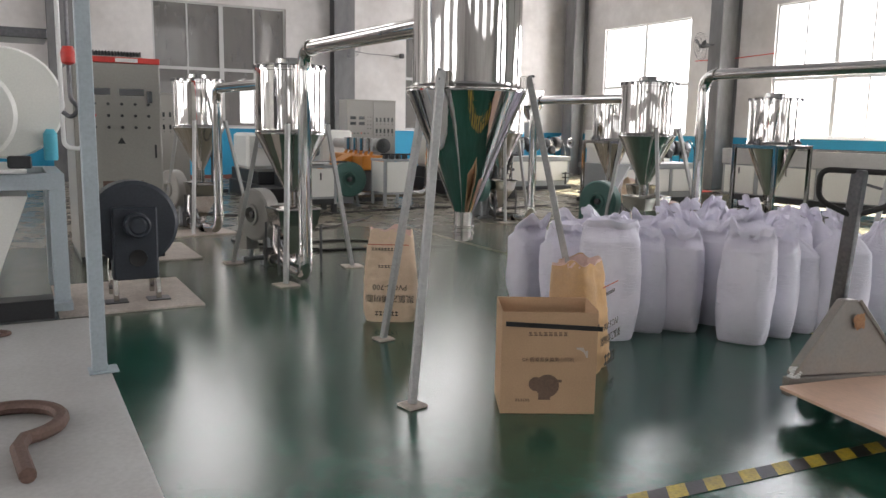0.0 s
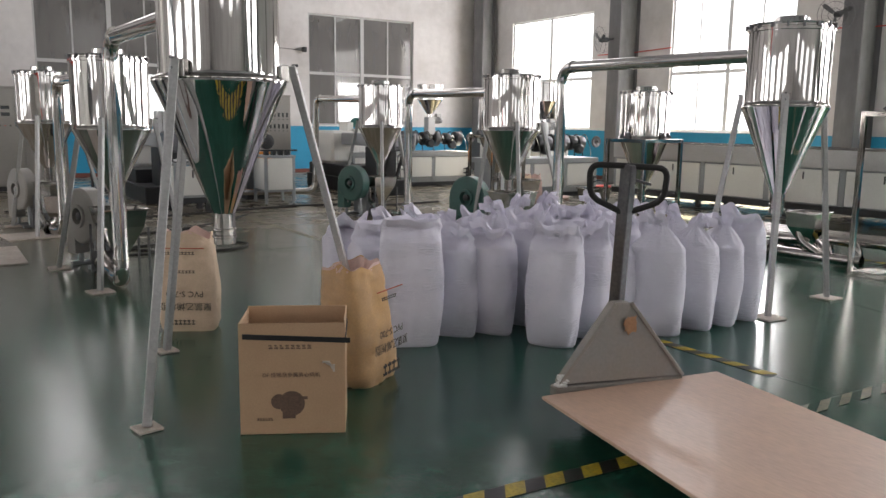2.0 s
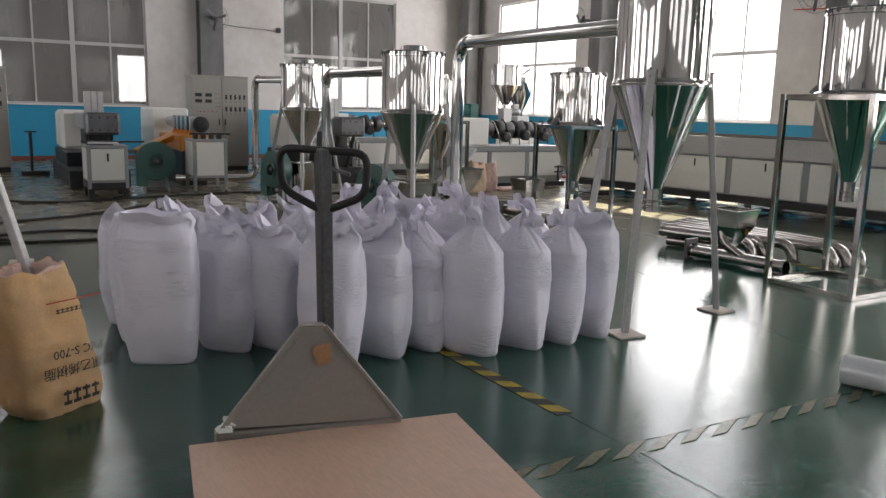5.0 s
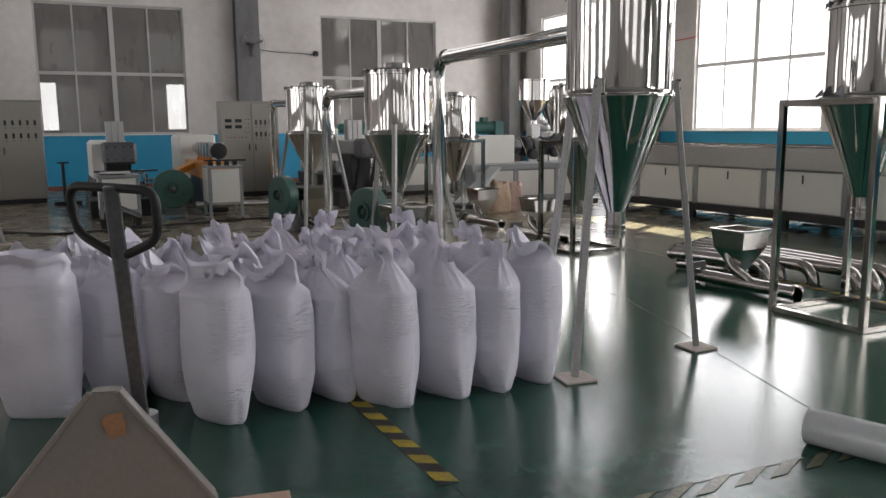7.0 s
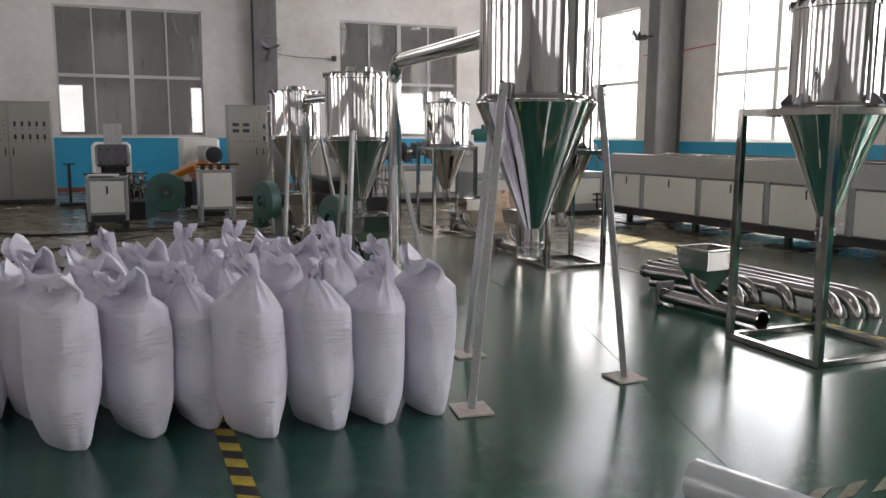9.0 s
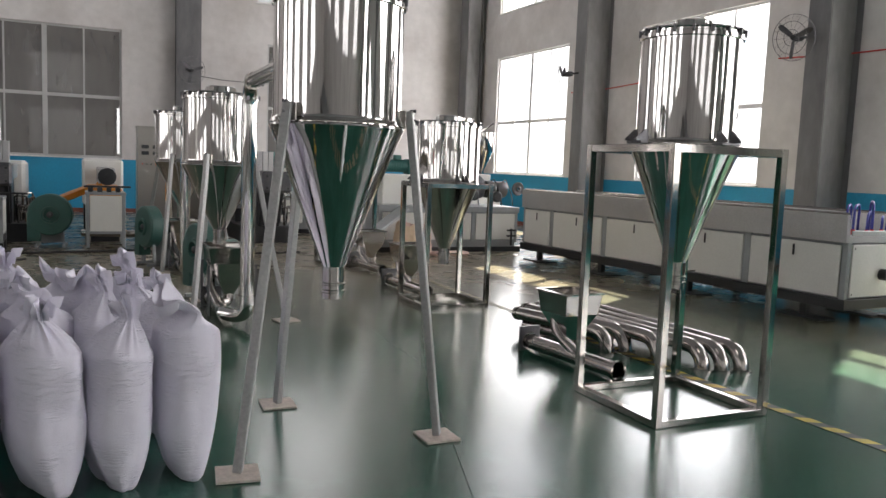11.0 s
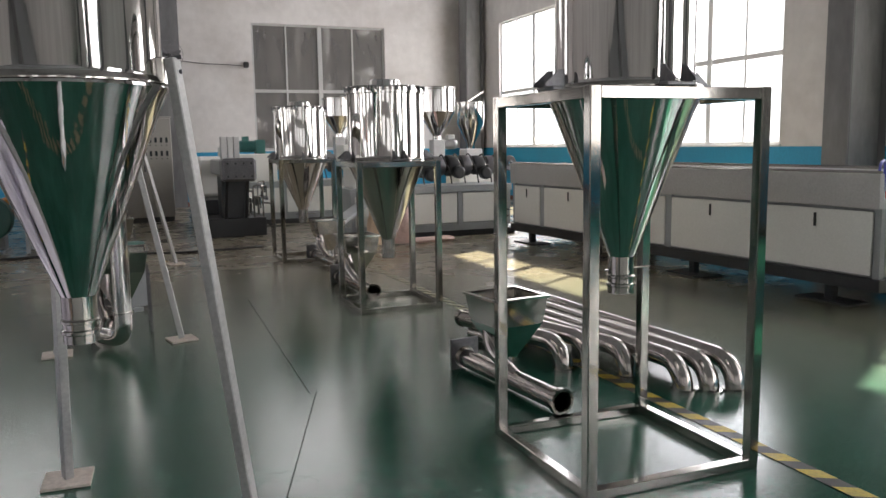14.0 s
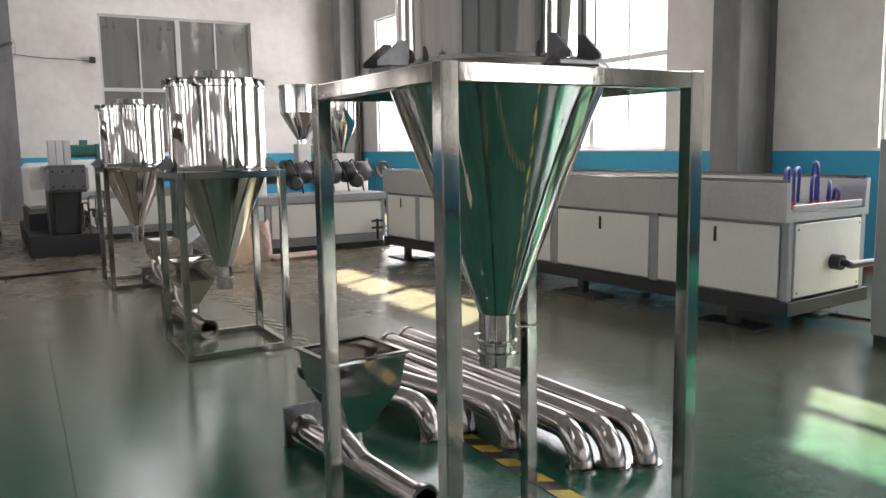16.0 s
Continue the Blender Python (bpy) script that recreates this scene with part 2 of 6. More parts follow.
def floor_material():
    """Worn green epoxy: glossy, finely wrinkled, scuffed, going to brown dust toward the machines."""
    m = bpy.data.materials.new("green_epoxy_floor")
    m.use_nodes = True
    n, l = m.node_tree.nodes, m.node_tree.links
    b = n["Principled BSDF"]
    tc = n.new("ShaderNodeTexCoord")

    def noise_tex(scale, detail=5, rough=0.6, dist=0.0):
        t = n.new("ShaderNodeTexNoise")
        t.inputs["Scale"].default_value, t.inputs["Detail"].default_value = scale, detail
        t.inputs["Roughness"].default_value, t.inputs["Distortion"].default_value = rough, dist
        l.new(tc.outputs["Object"], t.inputs["Vector"])
        return t

    def ramp_of(src, p0, p1, c0, c1):
        r = n.new("ShaderNodeValToRGB")
        e = r.color_ramp.elements
        e[0].position, e[1].position, e[0].color, e[1].color = p0, p1, (*c0, 1), (*c1, 1)
        l.new(src, r.inputs[0])
        return r

    def mix(fac, a, c):
        x = n.new("ShaderNodeMix")
        x.data_type = "RGBA"
        l.new(fac, x.inputs[0]), l.new(a, x.inputs[6]), l.new(c, x.inputs[7])
        return x.outputs[2]
    broad, mid, fine = noise_tex(0.45, 6), noise_tex(2.3, 6, 0.65), noise_tex(26, 4)
    green = ramp_of(mid.outputs["Fac"], 0.35, 0.7, (0.008, 0.06, 0.039), (0.024, 0.104, 0.073))
    dust = ramp_of(fine.outputs["Fac"], 0.3, 0.75, (0.19, 0.155, 0.112), (0.27, 0.222, 0.16))
    sep = n.new("ShaderNodeSeparateXYZ")
    l.new(tc.outputs["Object"], sep.inputs[0])
    # the dusty floor by the machines begins about ten metres in
    far = n.new("ShaderNodeMapRange")
    far.inputs["From Min"].default_value, far.inputs["From Max"].default_value = 5.6, 11.0
    wob = n.new("ShaderNodeMath")
    wob.operation, wob.inputs[1].default_value = "MULTIPLY_ADD", 5.0
    l.new(broad.outputs["Fac"], wob.inputs[0])
    sub = n.new("ShaderNodeMath")
    sub.operation, sub.inputs[1].default_value = "SUBTRACT", 2.5
    side, wide = n.new("ShaderNodeMapRange"), n.new("ShaderNodeMath")
    side.inputs["From Min"].default_value, side.inputs["From Max"].default_value, side.inputs["To Max"].default_value = 8.5, 12.5, 3.5
    wide.operation = "ADD"
    l.new(sep.outputs["X"], side.inputs["Value"]), l.new(side.outputs[0], wide.inputs[0]), l.new(sep.outputs["Y"], wide.inputs[1])
    l.new(wide.outputs[0], sub.inputs[0]), l.new(sub.outputs[0], wob.inputs[2])
    l.new(wob.outputs[0], far.inputs["Value"])
    half = n.new("ShaderNodeMath")
    half.operation, half.inputs[1].default_value = "MULTIPLY", 0.85
    l.new(far.outputs[0], half.inputs[0])
    col = mix(half.outputs[0], green.outputs[0], dust.outputs[0])
    # pale scuffs
    scuff = ramp_of(noise_tex(7, 8, 0.75, 1.2).outputs["Fac"], 0.62, 0.8, (0, 0, 0), (0.5, 0.5, 0.5))
    pale = n.new("ShaderNodeRGB")
    pale.outputs[0].default_value = (0.16, 0.22, 0.19, 1)
    col = mix(scuff.outputs[0], col, pale.outputs[0])
    speck = ramp_of(noise_tex(38, 3, 0.5).outputs["Fac"], 0.7, 0.74, (0, 0, 0), (0.7, 0.7, 0.7))
    grit = n.new("ShaderNodeRGB")
    grit.outputs[0].default_value = (0.02, 0.025, 0.022, 1)
    col = mix(speck.outputs[0], col, grit.outputs[0])
    l.new(col, b.inputs["Base Color"])
    rr = n.new("ShaderNodeMapRange")
    rr.inputs["From Min"].default_value, rr.inputs["From Max"].default_value = 0.3, 0.75
    rr.inputs["To Min"].default_value, rr.inputs["To Max"].default_value = 0.06, 0.14
    l.new(mid.outputs["Fac"], rr.inputs["Value"])
    ra = n.new("ShaderNodeMath")
    ra.operation, ra.inputs[1].default_value = "MULTIPLY_ADD", 0.18
    l.new(far.outputs[0], ra.inputs[0]), l.new(rr.outputs[0], ra.inputs[2])
    l.new(ra.outputs[0], b.inputs["Roughness"])
    b.inputs["Specular IOR Level"].default_value = 0.42
    b.inputs["Coat Weight"].default_value, b.inputs["Coat Roughness"].default_value = 0.25, 0.06
    crack = noise_tex(42, 5, 0.65, 1.4)
    b1, b2 = n.new("ShaderNodeBump"), n.new("ShaderNodeBump")
    b1.inputs["Strength"].default_value, b1.inputs["Distance"].default_value = 0.22, 0.004
    b2.inputs["Strength"].default_value, b2.inputs["Distance"].default_value = 0.035, 0.01
    l.new(crack.outputs["Fac"], b1.inputs["Height"]), l.new(mid.outputs["Fac"], b2.inputs["Height"])
    l.new(b2.outputs[0], b1.inputs["Normal"]), l.new(b1.outputs[0], b.inputs["Normal"]), l.new(b1.outputs[0], b.inputs["Coat Normal"])
    return m


FLOOR = floor_material()


def backdrop_material():
    """Bright overcast distance outside the windows."""
    m = bpy.data.materials.new("bright_distance")
    m.use_nodes = True
    n, l = m.node_tree.nodes, m.node_tree.links
    e = n.new("ShaderNodeEmission")
    e.inputs[0].default_value, e.inputs[1].default_value = (1.0, 0.99, 0.98, 1), 0.6
    l.new(e.outputs[0], n["Material Output"].inputs[0])
    return m


def sack_material():
    """White woven polypropylene: fine weave, sheen and many shallow horizontal creases."""
    m = material("woven_sack", (0.84, 0.82, 0.92), 0.46, 0, 0.07, 5.0, 260.0, 0.2, bump_dist=0.002, second=(0.78, 0.755, 0.865), spec=0.45)
    n, l = m.node_tree.nodes, m.node_tree.links
    b = n["Principled BSDF"]
    old = b.inputs["Normal"].links[0].from_node
    tc, mp = n.new("ShaderNodeTexCoord"), n.new("ShaderNodeMapping")
    mp.inputs["Scale"].default_value = (11.0, 11.0, 120.0)
    tx, rp, bp = n.new("ShaderNodeTexNoise"), n.new("ShaderNodeMapRange"), n.new("ShaderNodeBump")
    tx.inputs["Scale"].default_value, tx.inputs["Detail"].default_value, tx.inputs["Distortion"].default_value = 1.0, 4, 0.9
    rp.inputs["From Min"].default_value, rp.inputs["From Max"].default_value = 0.5, 0.68
    bp.inputs["Strength"].default_value, bp.inputs["Distance"].default_value = 0.8, 0.008
    l.new(tc.outputs["Object"], mp.inputs[0]), l.new(mp.outputs[0], tx.inputs["Vector"]), l.new(tx.outputs["Fac"], rp.inputs["Value"])
    patch, rp2, mul = n.new("ShaderNodeTexNoise"), n.new("ShaderNodeMapRange"), n.new("ShaderNodeMath")
    patch.inputs["Scale"].default_value = 5.0
    rp2.inputs["From Min"].default_value, rp2.inputs["From Max"].default_value = 0.45, 0.62
    mul.operation = "MULTIPLY"
    l.new(tc.outputs["Object"], patch.inputs["Vector"]), l.new(patch.outputs["Fac"], rp2.inputs["Value"])
    l.new(rp.outputs[0], mul.inputs[0]), l.new(rp2.outputs[0], mul.inputs[1])
    l.new(mul.outputs[0], bp.inputs["Height"]), l.new(old.outputs[0], bp.inputs["Normal"]), l.new(bp.outputs[0], b.inputs["Normal"])
    return m


SACK = sack_material()


# ---- mesh helpers ----
def mesh_of(name, bm, mat, sharp=29):
    me = bpy.data.meshes.new(name)
    bmesh.ops.recalc_face_normals(bm, faces=bm.faces[:])
    bm.to_mesh(me)
    bm.free()
    me.materials.append(mat)
    me.polygons.foreach_set("use_smooth", [True] * len(me.polygons))
    me.set_sharp_from_angle(angle=radians(sharp))
    return me


def part(name, bm, mat, parent, label="", sharp=29):
    ob = new(name, bm if isinstance(bm, bpy.types.Mesh) else mesh_of(name, bm, mat, sharp))
    ob.parent = parent
    return tagged(ob, label)


def thing(name, at, label, category, group="", kind="", turn=0.0):
    ob = new(name)
    ob.empty_display_size = 0.1
    ob.matrix_world = pose(*at, 0, 0, turn)
    return tagged(ob, label, category, group, kind)


def solid(name, bm, mat, label, category, group="", kind="", at=(0, 0, 0), turn=0.0, sharp=29):
    ob = new(name, mesh_of(name, bm, mat, sharp))
    ob.matrix_world = pose(*at, 0, 0, turn)
    return tagged(ob, label, category, group, kind)


def B():
    return bmesh.new()


def box(bm, x0, x1, y0, y1, z0, z1, bev=0.0, m=None):
    vs = [bm.verts.new(Vector(p)) for p in ((x0, y0, z0), (x1, y0, z0), (x1, y1, z0), (x0, y1, z0), (x0, y0, z1), (x1, y0, z1), (x1, y1, z1), (x0, y1, z1))]
    fs = [bm.faces.new([vs[i] for i in f]) for f in ((0, 3, 2, 1), (4, 5, 6, 7), (0, 1, 5, 4), (1, 2, 6, 5), (2, 3, 7, 6), (3, 0, 4, 7))]
    if m is not None:
        for v in vs:
            v.co = m @ v.co
    if bev:
        es = list({e for f in fs for e in f.edges})
        bmesh.ops.bevel(bm, geom=es, offset=bev, segments=1, affect="EDGES", profile=0.5)
    return bm


def along(p0, p1):
    """A frame at p0 whose z runs to p1."""
    p0, p1 = Vector(p0), Vector(p1)
    return Matrix.Translation(p0) @ (p1 - p0).to_track_quat("Z", "Y").to_matrix().to_4x4()


def beam(bm, p0, p1, w, h=None, bev=0.003, spin=0.0):
    L = (Vector(p1) - Vector(p0)).length
    h = h or w
    return box(bm, -w / 2, w / 2, -h / 2, h / 2, 0, L, bev, along(p0, p1) @ pose(0, 0, 0, 0, 0, spin))


def lathe(bm, profile, seg=48, m=None):
    """Turn (radius, height) pairs about z."""
    m = m or Matrix()
    rings = []
    for r, z in profile:
        if r < 1e-6:
            rings.append([bm.verts.new(m @ Vector((0, 0, z)))])
        else:
            rings.append([bm.verts.new(m @ Vector((r * cos(2 * pi * i / seg), r * sin(2 * pi * i / seg), z))) for i in range(seg)])
    for a, b in zip(rings, rings[1:]):
        for i in range(seg):
            j = (i + 1) % seg
            if len(a) == 1 and len(b) == 1:
                continue
            if len(a) == 1:
                bm.faces.new((a[0], b[i], b[j]))
            elif len(b) == 1:
                bm.faces.new((a[i], a[j], b[0]))
            else:
                bm.faces.new((a[i], a[j], b[j], b[i]))
    return bm


def rod(bm, p0, p1, r, seg=16, r1=None):
    L = (Vector(p1) - Vector(p0)).length
    return lathe(bm, [(0, 0), (r, 0), (r1 if r1 is not None else r, L), (0, L)], seg, along(p0, p1))


def rounded(pts, radius, n=6):
    """A path through pts with its corners rounded."""
    pts = [Vector(p) for p in pts]
    out = [pts[0]]
    for a, p, b in zip(pts, pts[1:], pts[2:]):
        u, v = (a - p), (b - p)
        d = min(radius, u.length * 0.49, v.length * 0.49)
        s, e = p + u.normalized() * d, p + v.normalized() * d
        for i in range(n + 1):
            t = i / n
            out.append(s * (1 - t) ** 2 + p * 2 * t * (1 - t) + e * t * t)
    out.append(pts[-1])
    return out


def tube(bm, pts, r, seg=16, caps=True):
    """A round tube along a path, without twisting."""
    pts = [Vector(p) for p in pts]
    up, rings = None, []
    for i, p in enumerate(pts):
        d = (pts[min(i + 1, len(pts) - 1)] - pts[max(i - 1, 0)]).normalized()
        if up is None:
            up = d.orthogonal().normalized()
        up = (up - d * up.dot(d)).normalized()
        side = d.cross(up)
        rings.append([bm.verts.new(p + up * (r * cos(2 * pi * k / seg)) + side * (r * sin(2 * pi * k / seg))) for k in range(seg)])
    for a, b in zip(rings, rings[1:]):
        for k in range(seg):
            bm.faces.new((a[k], a[(k + 1) % seg], b[(k + 1) % seg], b[k]))
    if caps:
        bm.faces.new(rings[0][::-1]), bm.faces.new(rings[-1])
    return bm


def sweep_ring(bm, p, d, r, w=0.012, h=0.012):
    """A flange ring round a pipe at p, facing along d."""
    return lathe(bm, [(r, -w / 2), (r + h, -w / 2), (r + h, w / 2), (r, w / 2)], 24, along(p, Vector(p) + Vector(d)))


def hollow_frustum(bm, a, za, b, zb, wall=0.004):
    """A square funnel with open ends: half-width a at za, b at zb."""
    rings = []
    for s, z in ((a, za), (b, zb), (b - wall, zb), (a - wall, za)):
        rings.append([bm.verts.new((x * s, y * s, z)) for x, y in ((-1, -1), (1, -1), (1, 1), (-1, 1))])
    for i in range(4):
        p, q = rings[i], rings[(i + 1) % 4]
        for k in range(4):
            bm.faces.new((p[k], p[(k + 1) % 4], q[(k + 1) % 4], q[k]))
    return bm


# ---- the hall ----
X0, X1, Y0, Y1, ZC = -14.0, 16.5, -20.0, 21.6, 11.4
LOW, HIGH, N_HIGH = (1.36, 4.54), (5.75, 8.5), (5.6, 10.3)
N_WIN = [(-3.78, -0.3), (3.3, 6.76), (10.39, 13.9)]
E_WIN = [(16.36, 19.94), (10.24, 13.6), (3.75, 7.05), (-2.4, 1.05), (-8.6, -5.15), (-14.8, -11.35)]
N_TOP = [(-4.0, -1.25), (3.0, 5.7), (10.1, 12.95)]
E_TOP = [(16.36, 19.94), (10.3, 13.6), (4.0, 7.4), (-2.4, 1.05), (-8.6, -5.15), (-14.8, -11.35)]
S_WIN = [(-11.5, -8.0), (-4.4, -0.9), (2.7, 6.2), (9.8, 13.3)]

# unseen west openings, assumed and added as fill for the sides facing west
W_FILL_WIN = [(16.2, 19.8), (10.05, 13.5), (3.85, 7.2), (-2.4, 1.05), (-8.6, -5.15)]


def wall(name, u0, u1, z1, holes, place):
    """A wall of blocks round its openings; place(u0, u1, z0, z1) gives a block's box."""
    us = sorted({u0, u1, *[h[0] for h in holes], *[h[1] for h in holes]})
    zs = sorted({0.0, z1, *[h[2] for h in holes], *[h[3] for h in holes]})
    bm = B()
    for a, b in zip(us, us[1:]):
        start = None
        for c, d in zip(zs, zs[1:]):
            inside = any(h[0] <= a and b <= h[1] and h[2] <= c and d <= h[3] for h in holes)
            if not inside and start is None:
                start = c
            if inside and start is not None:
                box(bm, *place(a, b, start, c))
                start = None
        if start is not None:
            box(bm, *place(a, b, start, zs[-1]))
    return tagged(new(name, mesh_of(name, bm, WALL, 20)), "off-white plastered hall wall, stained and patched", "wall", kind="structure")


holes_n = [(a, b, *LOW) for a, b in N_WIN] + [(a, b, *N_HIGH) for a, b in N_TOP]
holes_e = [(a, b, *LOW) for a, b in E_WIN] + [(a, b, *HIGH) for a, b in E_TOP]
holes_s = [(a, b, *z) for a, b in S_WIN for z in (LOW, HIGH)]
wall("wall_north", X0, X1, ZC, holes_n, lambda a, b, c, d: (a, b, Y1, Y1 + 0.24, c, d))
wall("wall_east", Y0, Y1 + 0.24, ZC, holes_e, lambda a, b, c, d: (X1, X1 + 0.24, a, b, c, d))
wall("wall_south", X0, X1, ZC, holes_s, lambda a, b, c, d: (a, b, Y0 - 0.24, Y0, c, d))
wall("wall_west", Y0, Y1, ZC, [(a, b, *z) for a, b in W_FILL_WIN for z in (LOW, HIGH)], lambda a, b, c, d: (X0 - 0.24, X0, a, b, c, d))
tagged(new("floor", mesh_of("floor", box(B(), X0 - 0.3, X1 + 0.3, Y0 - 0.3, Y1 + 6.0, -0.3, 0.0), FLOOR)), "worn glossy green epoxy floor, dusty brown near the machines", "floor", kind="structure")
tagged(new("ceiling", mesh_of("ceiling", box(B(), X0 - 0.3, X1 + 0.3, Y0 - 0.3, Y1 + 0.3, ZC, ZC + 0.2), CEIL)), "pale sheet metal hall ceiling", "ceiling", kind="structure")
bm = B()
for a, b in (((-70, -70), (75, -70)), ((75, -70), (75, 90)), ((75, 90), (-70, 90)), ((-70, 90), (-70, -70))):
    bm.faces.new([bm.verts.new(p) for p in ((*a, -3), (*b, -3), (*b, 26), (*a, 26))])
me = bpy.data.meshes.new("backdrop")
bm.to_mesh(me)
bm.free()
me.materials.append(backdrop_material())
tagged(new("backdrop", me), "bright hazy white distance outside the windows", "backdrop", kind="structure")
# unseen overhang, added to clip the sun coming through the upper east windows
tagged(new("roof_eave", mesh_of("roof_eave", box(B(), X1 + 0.245, X1 + 1.5, Y0, Y1, 9.0, 9.14), CEIL)), "pale sheet metal overhang added out of view to clip the sun", "roof", kind="structure")
# roof beams across the hall
for i, y in enumerate((-16.2, -10, -3.8, 2.4, 8.6, 14.85)):
    tagged(new("roof_beam", mesh_of("roof_beam", box(B(), X0, X1, y - 0.12, y + 0.12, ZC - 0.5, ZC - 0.003), COLUMN_L)), "grey steel roof beam", "beam", "roof beams", "structure")

# blue painted dado and dark skirting, a few millimetres proud of the plaster
def strip(name, mat, z0, z1, d, label):
    bm = B()
    box(bm, X0, X1 - d, Y1 - d, Y1, z0, z1), box(bm, X1 - d, X1, Y0, Y1, z0, z1)
    return tagged(new(name, mesh_of(name, bm, mat, 20)), label, "trim", kind="structure")


strip("dado", DADO, 0.0, 1.33, 0.006, "bright blue painted lower wall band")
strip("baseboard", SKIRT, 0.0, 0.1, 0.012, "dull red-brown painted skirting")

# annex behind the north windows
bm = B()
box(bm, X0, X1, Y1 + 0.24, Y1 + 5.4, 5.0, 5.2), box(bm, X0 - 0.2, X0, Y1 + 0.24, Y1 + 5.6, 0, 5), box(bm, X1, X1 + 0.2, Y1 + 0.24, Y1 + 5.6, 0, 5)
ANNEX_Y = Y1 + 5.4
us = [X0, -7.4, -4.4, -0.24, 3.66, 6.86, 10.76, 13.9, X1]
for i in range(0, len(us) - 1):
    if i % 2 == 0:
        box(bm, us[i], us[i + 1], ANNEX_Y, ANNEX_Y + 0.2, 0, 5)
    else:
        box(bm, us[i], us[i + 1], ANNEX_Y, ANNEX_Y + 0.2, 0, 1.47), box(bm, us[i], us[i + 1], ANNEX_Y, ANNEX_Y + 0.2, 2.9, 5)
        daylight(((us[i] + us[i + 1]) / 2, ANNEX_Y + 0.19, 2.185), (0, -1, 0), us[i + 1] - us[i], 1.43, 0.45)
tagged(new("annex_wall", mesh_of("annex_wall", bm, ROOM, 20)), "dim grey walls of the side room beyond the windows", "wall", kind="structure")

WIN_COUNT = [0]


def window(side, a, b, z, frame_mat, pane_mat, transom, glow, shade=False):
    """Four lights wide, two high, with a heavier middle mullion."""
    WIN_COUNT[0] += 1
    w = b - a
    if side == "N":
        m = Matrix.Translation((a, Y1 + 0.06, 0))
    elif side == "S":
        m = Matrix.Translation((b, Y0 - 0.06, 0)) @ Matrix.Rotation(pi, 4, "Z")
    elif side == "W":
        m = Matrix.Translation((X0 - 0.06, a, 0)) @ Matrix.Rotation(pi / 2, 4, "Z")
    else:
        m = Matrix.Translation((X1 + 0.06, b, 0)) @ Matrix.Rotation(-pi / 2, 4, "Z")
    ob = new("window_%d" % WIN_COUNT[0])
    ob.matrix_world = m
    tagged(ob, "tall white-framed hall window of eight panes" if side == "E" else "dusty grey-framed window of eight panes", "window", kind="structure")
    z0, z1 = z
    bm = B()
    f = 0.05
    e = 0.003
    box(bm, e, f, 0, 0.06, z0 + e, z1 - e), box(bm, w - f, w - e, 0, 0.06, z0 + e, z1 - e)
    box(bm, f, w - f, 0, 0.06, z0 + e, z0 + f), box(bm, f, w - f, 0, 0.06, z1 - f, z1 - e)
    part("window_frame", bm, frame_mat, ob)
    bm = B()
    box(bm, w / 2 - 0.055, w / 2 + 0.055, -0.004, 0.064, z0 + f, z1 - f)
    part("mullion", bm, frame_mat, ob)
    if transom:
        for u0, u1 in ((f, w / 2 - 0.055), (w / 2 + 0.055, w - f)):
            part("transom", box(B(), u0, u1, 0.002, 0.058, transom - 0.04, transom + 0.04), frame_mat, ob)
    cuts = [(z0 + f, transom - 0.04), (transom + 0.04, z1 - f)] if transom else [(z0 + f, z1 - f)]
    for u0, u1 in ((f, w / 2 - 0.055), (w / 2 + 0.055, w - f)):
        um = (u0 + u1) / 2
        for c, d in cuts:
            part("glazing_bar", box(B(), um - 0.02, um + 0.02, 0.006, 0.054, c, d), frame_mat, ob)
            for p, q in ((u0, um - 0.02), (um + 0.02, u1)):
                bm = B()
                bm.faces.new([bm.verts.new(k) for k in ((p, 0.03, c), (q, 0.03, c), (q, 0.03, d), (p, 0.03, d))])
                me = bpy.data.meshes.new("pane")
                bm.to_mesh(me)
                bm.free()
                me.materials.append(pane_mat)
                pane = part("pane", me, pane_mat, ob)
                pane.visible_shadow = False
    sill = box(B(), -0.04, w + 0.04, -0.1, 0.0, z0 - 0.03, z0 + 0.002, 0.004)
    part("window_sill", sill, PVC, ob)
    mid = m @ Vector((w / 2, 0.17, (z0 + z1) / 2))
    aim = (m.to_3x3() @ Vector((0, -1, 0)))
    if glow:
        daylight(mid, aim, w, z1 - z0, glow)
    # opaque sheet outside the lamp, added only to keep direct sun out
    if shade:
        part("frosted_sheet", box(B(), 0.003, w - 0.003, 0.2, 0.206, z0 + 0.003, z1 - 0.003), SUN_STOP, ob)


for a, b in N_WIN:
    window("N", a, b, LOW, PVC_DULL, DUSTY, 2.86, 0)
for a, b in N_TOP:
    window("N", a, b, N_HIGH, PVC, CLEAR, 0, NORTH_GLOW, True)
for a, b in E_WIN:
    window("E", a, b, LOW, PVC, CLEAR, 2.75, LOW_GLOW)
for a, b in E_TOP:
    window("E", a, b, HIGH, PVC, CLEAR, 6.42, HIGH_GLOW)
for a, b in S_WIN:
    window("S", a, b, LOW, PVC, CLEAR, 2.75, SOUTH_GLOW, True)
    window("S", a, b, HIGH, PVC, CLEAR, 0, SOUTH_GLOW, True)

for a, b in W_FILL_WIN:
    dim = 1.0 if a > 0 else 0.6
    window("W", a, b, LOW, PVC, CLEAR, 2.75, WEST_FILL * dim, True)
    window("W", a, b, HIGH, PVC, CLEAR, 6.42, WEST_FILL * dim, True)


